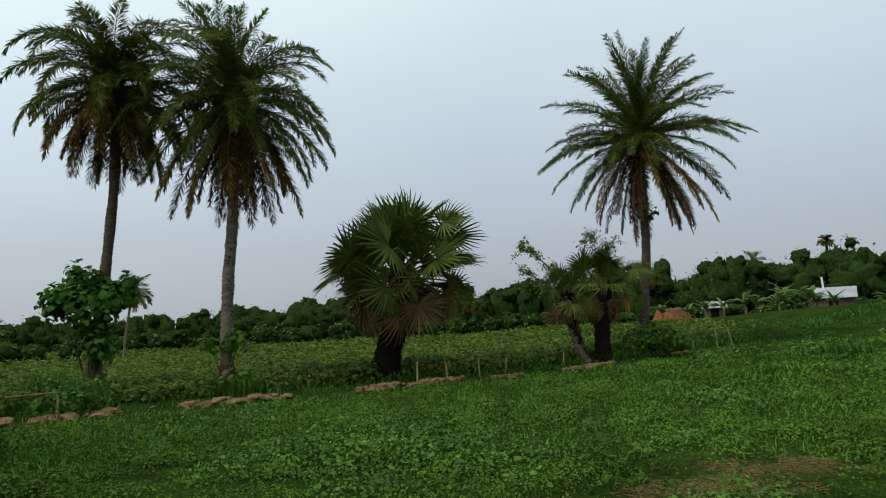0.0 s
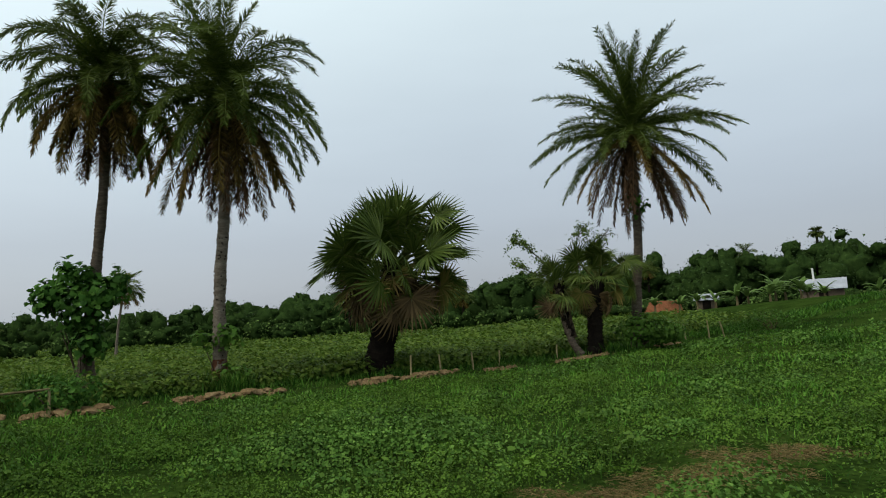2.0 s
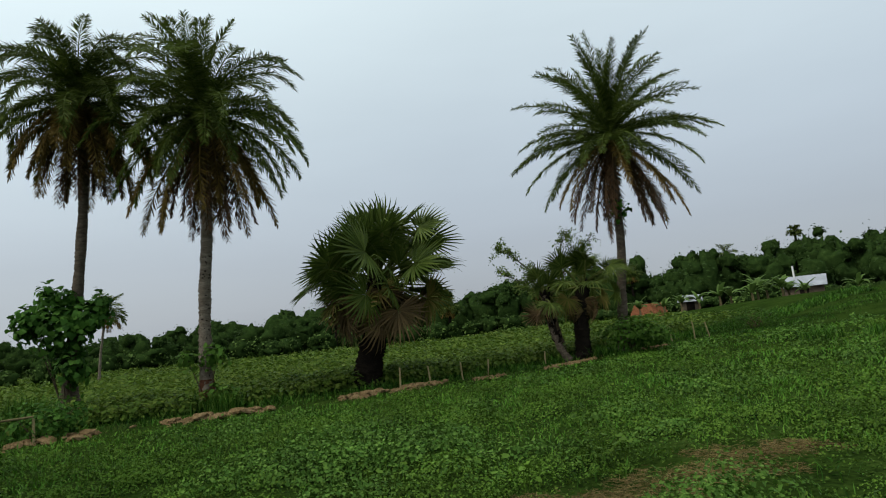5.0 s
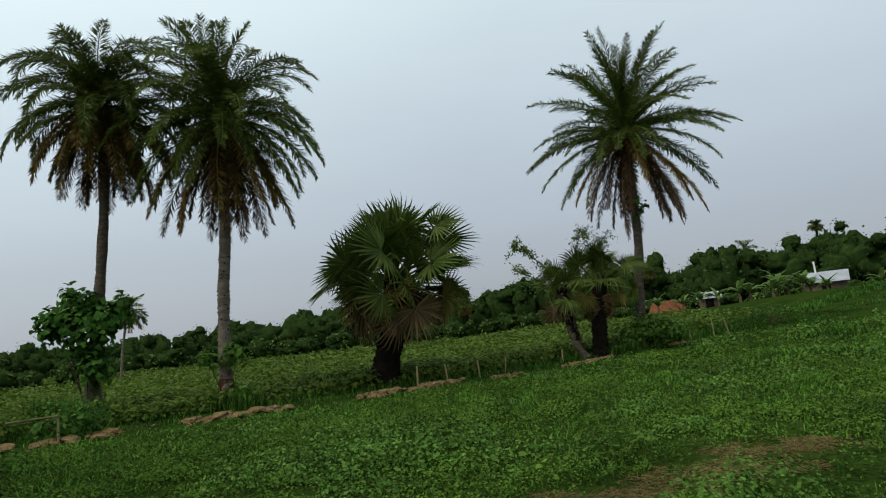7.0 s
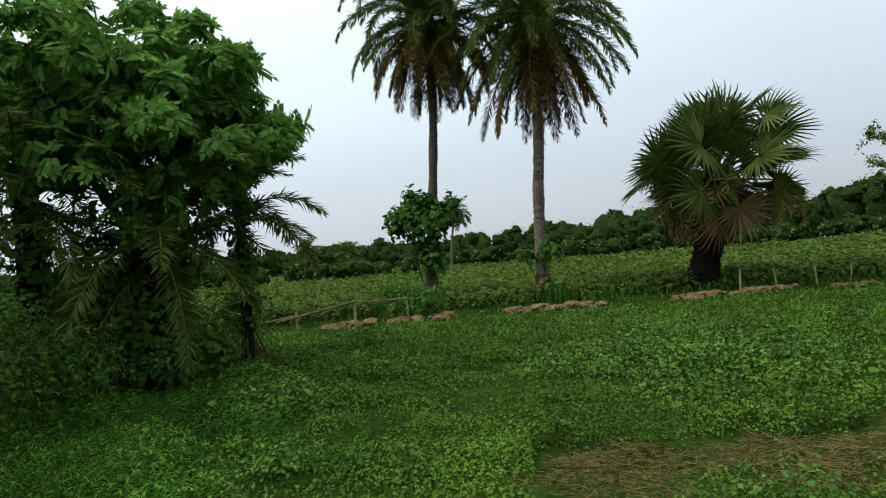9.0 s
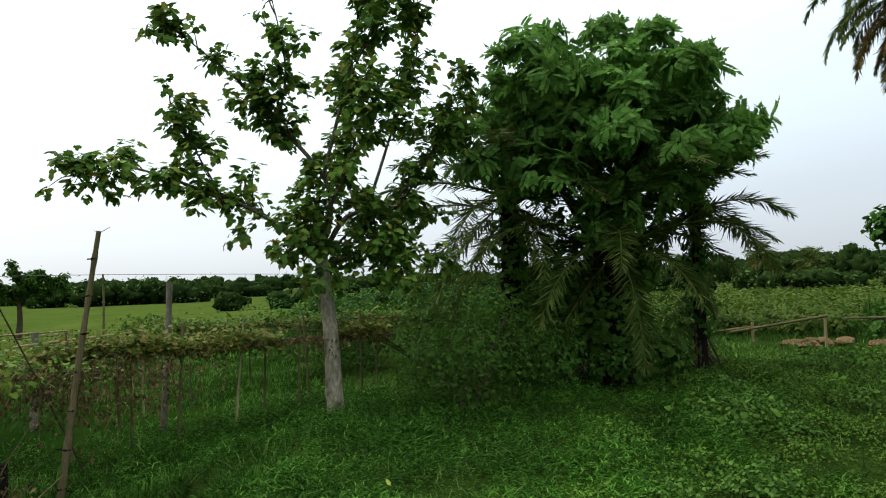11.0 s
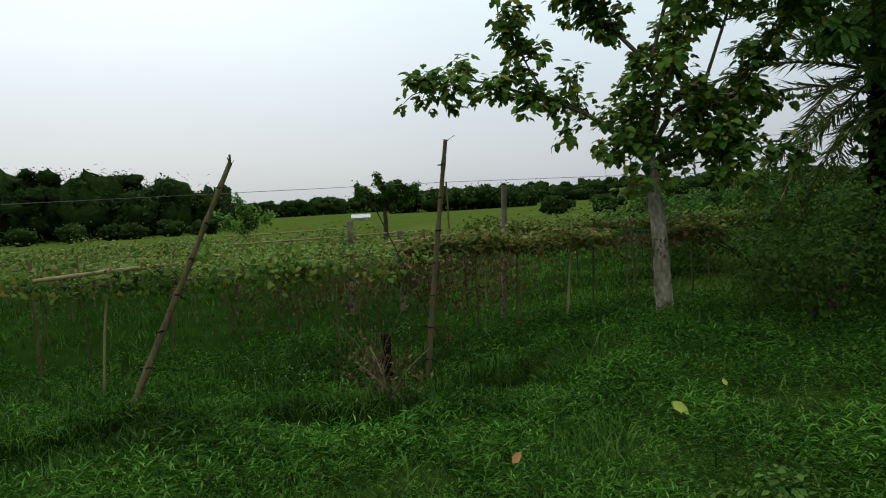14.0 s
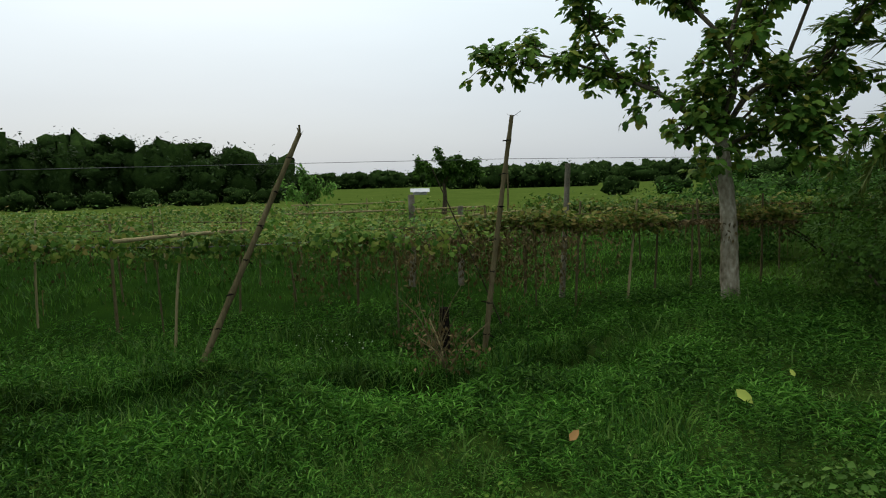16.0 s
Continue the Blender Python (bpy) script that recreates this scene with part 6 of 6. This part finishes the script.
limb_tree("tree", (-32.9, -3.7, 0.0), "small lone round-headed tree in the field", ([(0, 0, -0.1), (0, 0.05, 0.8), (0, 0, 1.6)], 0.13, 0.08),
          [([(0, 0, 1.4), (0.2, -0.7, 2.1), (0.2, -1.4, 2.5)], 0.05, 0.01), ([(0, 0, 1.4), (0, 0.8, 2.1), (0, 1.6, 2.3)], 0.05, 0.01), ([(0, 0, 1.5), (0, 0.1, 2.3), (0, -0.2, 2.9)], 0.05, 0.01), ([(0, 0, 1.5), (-0.4, 0.3, 2.2), (-0.5, 0.4, 2.7)], 0.05, 0.01), ([(0, 0, 1.5), (0.4, 0.6, 2.2), (0.5, 0.9, 2.7)], 0.05, 0.01)],
          M_TWIG, (70, 0.20, LEAF, 0.6, M_SHRUB))
limb_tree("tree", (-28.6, -9.4, 0.0), "small bushy tree behind the trellis", ([(0, 0, -0.1), (0, 0.05, 0.5), (0, 0, 0.8)], 0.08, 0.05),
          [([(0, 0, 0.6), (0.2, -0.6, 1.2), (0.2, -1.0, 1.5)], 0.04, 0.01), ([(0, 0, 0.6), (0, 0.6, 1.3), (0, 1.2, 1.5)], 0.04, 0.01), ([(0, 0, 0.7), (0, 0.1, 1.5), (0, -0.2, 2.1)], 0.04, 0.01)],
          M_TWIG, (24, 0.2, LEAF, 0.6, M_CLUMP))
for a, b in (((-18.0, -30.0, 2.35), (-30.0, -0.5, 2.48)), ((-30.0, -0.5, 2.48), (-29.0, 12.0, 2.15))):
    pole("wire", a, b, 0.010, 0.010, M_WIRE, "thin wire stretched across the vegetable plot", "wire", 0, "", 4)

for x, y, zt in ((-18.0, -30.0, 2.5), (-30.0, -0.5, 2.5), (-29.0, 12.0, 2.3)):
    pole("pole", (x, y, -0.2), (x, y, zt), 0.04, 0.035, M_BAMBOO, "thin pole carrying a wire over the plot", "pole", 5, "poles of the wire")
wr = thing("wire", (-6.75, -3.89, 0.93), "thin wire along the front edge of the trellis", "wire")
part("strand", tube(curve_points([(-0.9, -3.7, 0.02), (0.0, 0.0, 0.0), (-0.55, 2.4, 0.02)], 24), 0.006, 4), M_WIRE, wr)


def dry_bush(x, y, hgt, n, label):
    z = float(height(x, y))
    ob = thing("dry_bush", (x, y, z), label, "bush")
    for i in range(n):
        a, w = rng.uniform(0, 6.283), rng.uniform(0.1, 0.45)
        tip = np.array([math.cos(a) * w, math.sin(a) * w, hgt * rng.uniform(0.5, 1.1)])
        part("twig", tube(curve_points([(0, 0, -0.03), tip * (0.3, 0.3, 0.55) + rng.normal(0, 0.03, 3), tip], 8), np.linspace(0.008, 0.003, 8), 5), M_BAMBOO, ob)
    p, d = blob_places(260, (0, 0, hgt * 0.45), (0.3, 0.35, hgt * 0.5), 0.1)
    part("dry_leaves", [spread(LEAF, p, rot(rng.uniform(0, 6.283, 260), rng.normal(-0.8, 0.5, 260), rng.normal(0, 0.6, 260)), rng.uniform(0.02, 0.06, 260))], M_DRYVINE, ob)
    return ob


dry_bush(-5.35, -0.75, 0.42, 6, "withered brown bush at the edge of the bank")
dry_bush(-6.0, -0.95, 0.8, 12, "tangle of dry brown stalks before the trellis")
dry_bush(13.2, 26.0, 0.7, 14, "dry brown bush on the grassy rise")
shrub("shrub", (13.5, 26.6, float(height(13.5, 26.6))), "low dusty green shrub on the grassy rise", [(900, (0, 0, 0.35), (1.5, 0.9, 0.45))], M_SHRUB, 0.12)
nb = 40
p = np.array([-6.3, -2.0, 0.0]) + rng.normal(0, 1, (nb, 3)) * (0.12, 0.2, 0.0)
p[:, 2] = height(p[:, 0], p[:, 1]) + rng.uniform(0.12, 0.32, nb)
stuff("blossoms", [spread(LEAF, p, rot(rng.uniform(0, 6.283, nb), rng.normal(0.4, 0.4, nb), rng.normal(0, 0.4, nb)), rng.uniform(0.012, 0.022, nb))], M_BLOSSOM, "tiny white blossoms among the weeds", "flowers")

ROUND = ([(0, 0, 0), (-0.15, 0.32, 0.06), (0.2, 0.52, 0.05), (0.62, 0.42, 0.03), (0.95, 0.0, -0.05), (0.62, -0.42, 0.03), (0.2, -0.52, 0.05), (-0.15, -0.32, 0.06), (0.45, 0, 0.0)],
         [(0, 8, 1), (1, 8, 2), (2, 8, 3), (3, 8, 4), (4, 8, 5), (5, 8, 6), (6, 8, 7), (7, 8, 0)])


def gourd_patch(x, y, n, wide, size, material, label):
    """A creeping gourd: broad leaves on upright stalks."""
    ob = thing("gourd_plant", (x, y, float(height(x, y))), label, "gourd plant", "creeping gourds in the meadow")
    for i in range(n):
        a, q = rng.uniform(0, 6.283), math.sqrt(rng.random()) * wide
        px, py = math.cos(a) * q * 1.4, math.sin(a) * q
        hz = rng.uniform(0.10, 0.24)
        part("leaf", [spread(ROUND, np.array([(px, py, hz)]), rot(np.array([rng.uniform(0, 6.283)]), np.array([rng.normal(0.15, 0.3)]), np.array([rng.normal(0, 0.3)])), np.array([size * rng.uniform(0.6, 1.2)]))]
             + tube([(px * 0.9, py * 0.9, 0.0), (px, py, hz)], [0.006, 0.005], 4, caps=False), material, ob)
    return ob


for gx, gy, gn, gw in ((-0.4, 7.7, 18, 0.45), (0.45, 7.75, 12, 0.35), (1.9, 7.65, 16, 0.4), (0.9, 6.9, 8, 0.25), (-0.6, 9.2, 9, 0.35), (-4.9, 8.0, 16, 0.4), (-5.4, 5.9, 30, 0.6), (-4.7, 7.5, 20, 0.5)):
    gourd_patch(gx, gy, gn, gw, 0.085 if gx > -4 else 0.075, M_HERB, "creeping gourd with broad bright green leaves" if gx > -4 else "bushy weed with broad green leaves")

# fallen leaves
def fallen(x, y, size, material, label, turn):
    v = np.array([(0, 0, 0.0), (0.3, 0.28, 0.05), (0.7, 0.22, 0.07), (1, 0, 0.02), (0.7, -0.22, 0.07), (0.3, -0.28, 0.05), (0.5, 0, 0.0)]) * size
    ob = new("leaf", mesh_from("leaf", [(v, np.array([(0, 6, 1), (1, 6, 2), (2, 6, 3), (3, 6, 4), (4, 6, 5), (5, 6, 0)]))], material))
    ob.matrix_basis = pose(x, y, float(height(x, y)) + 0.20, 0, 48, 0) @ pose(0, 0, 0, 0, 0, turn)
    return tagged(ob, label, "leaf")


fallen(-4.31, 1.2, 0.13, M_YELLOW, "fallen pale yellow leaf on the grass", 40)
fallen(-3.42, 0.09, 0.08, M_BROWNLEAF, "fallen orange-brown leaf on the grass", 140)
fallen(-4.62, 1.68, 0.06, M_YELLOW, "small yellowed leaf in the grass", 200)
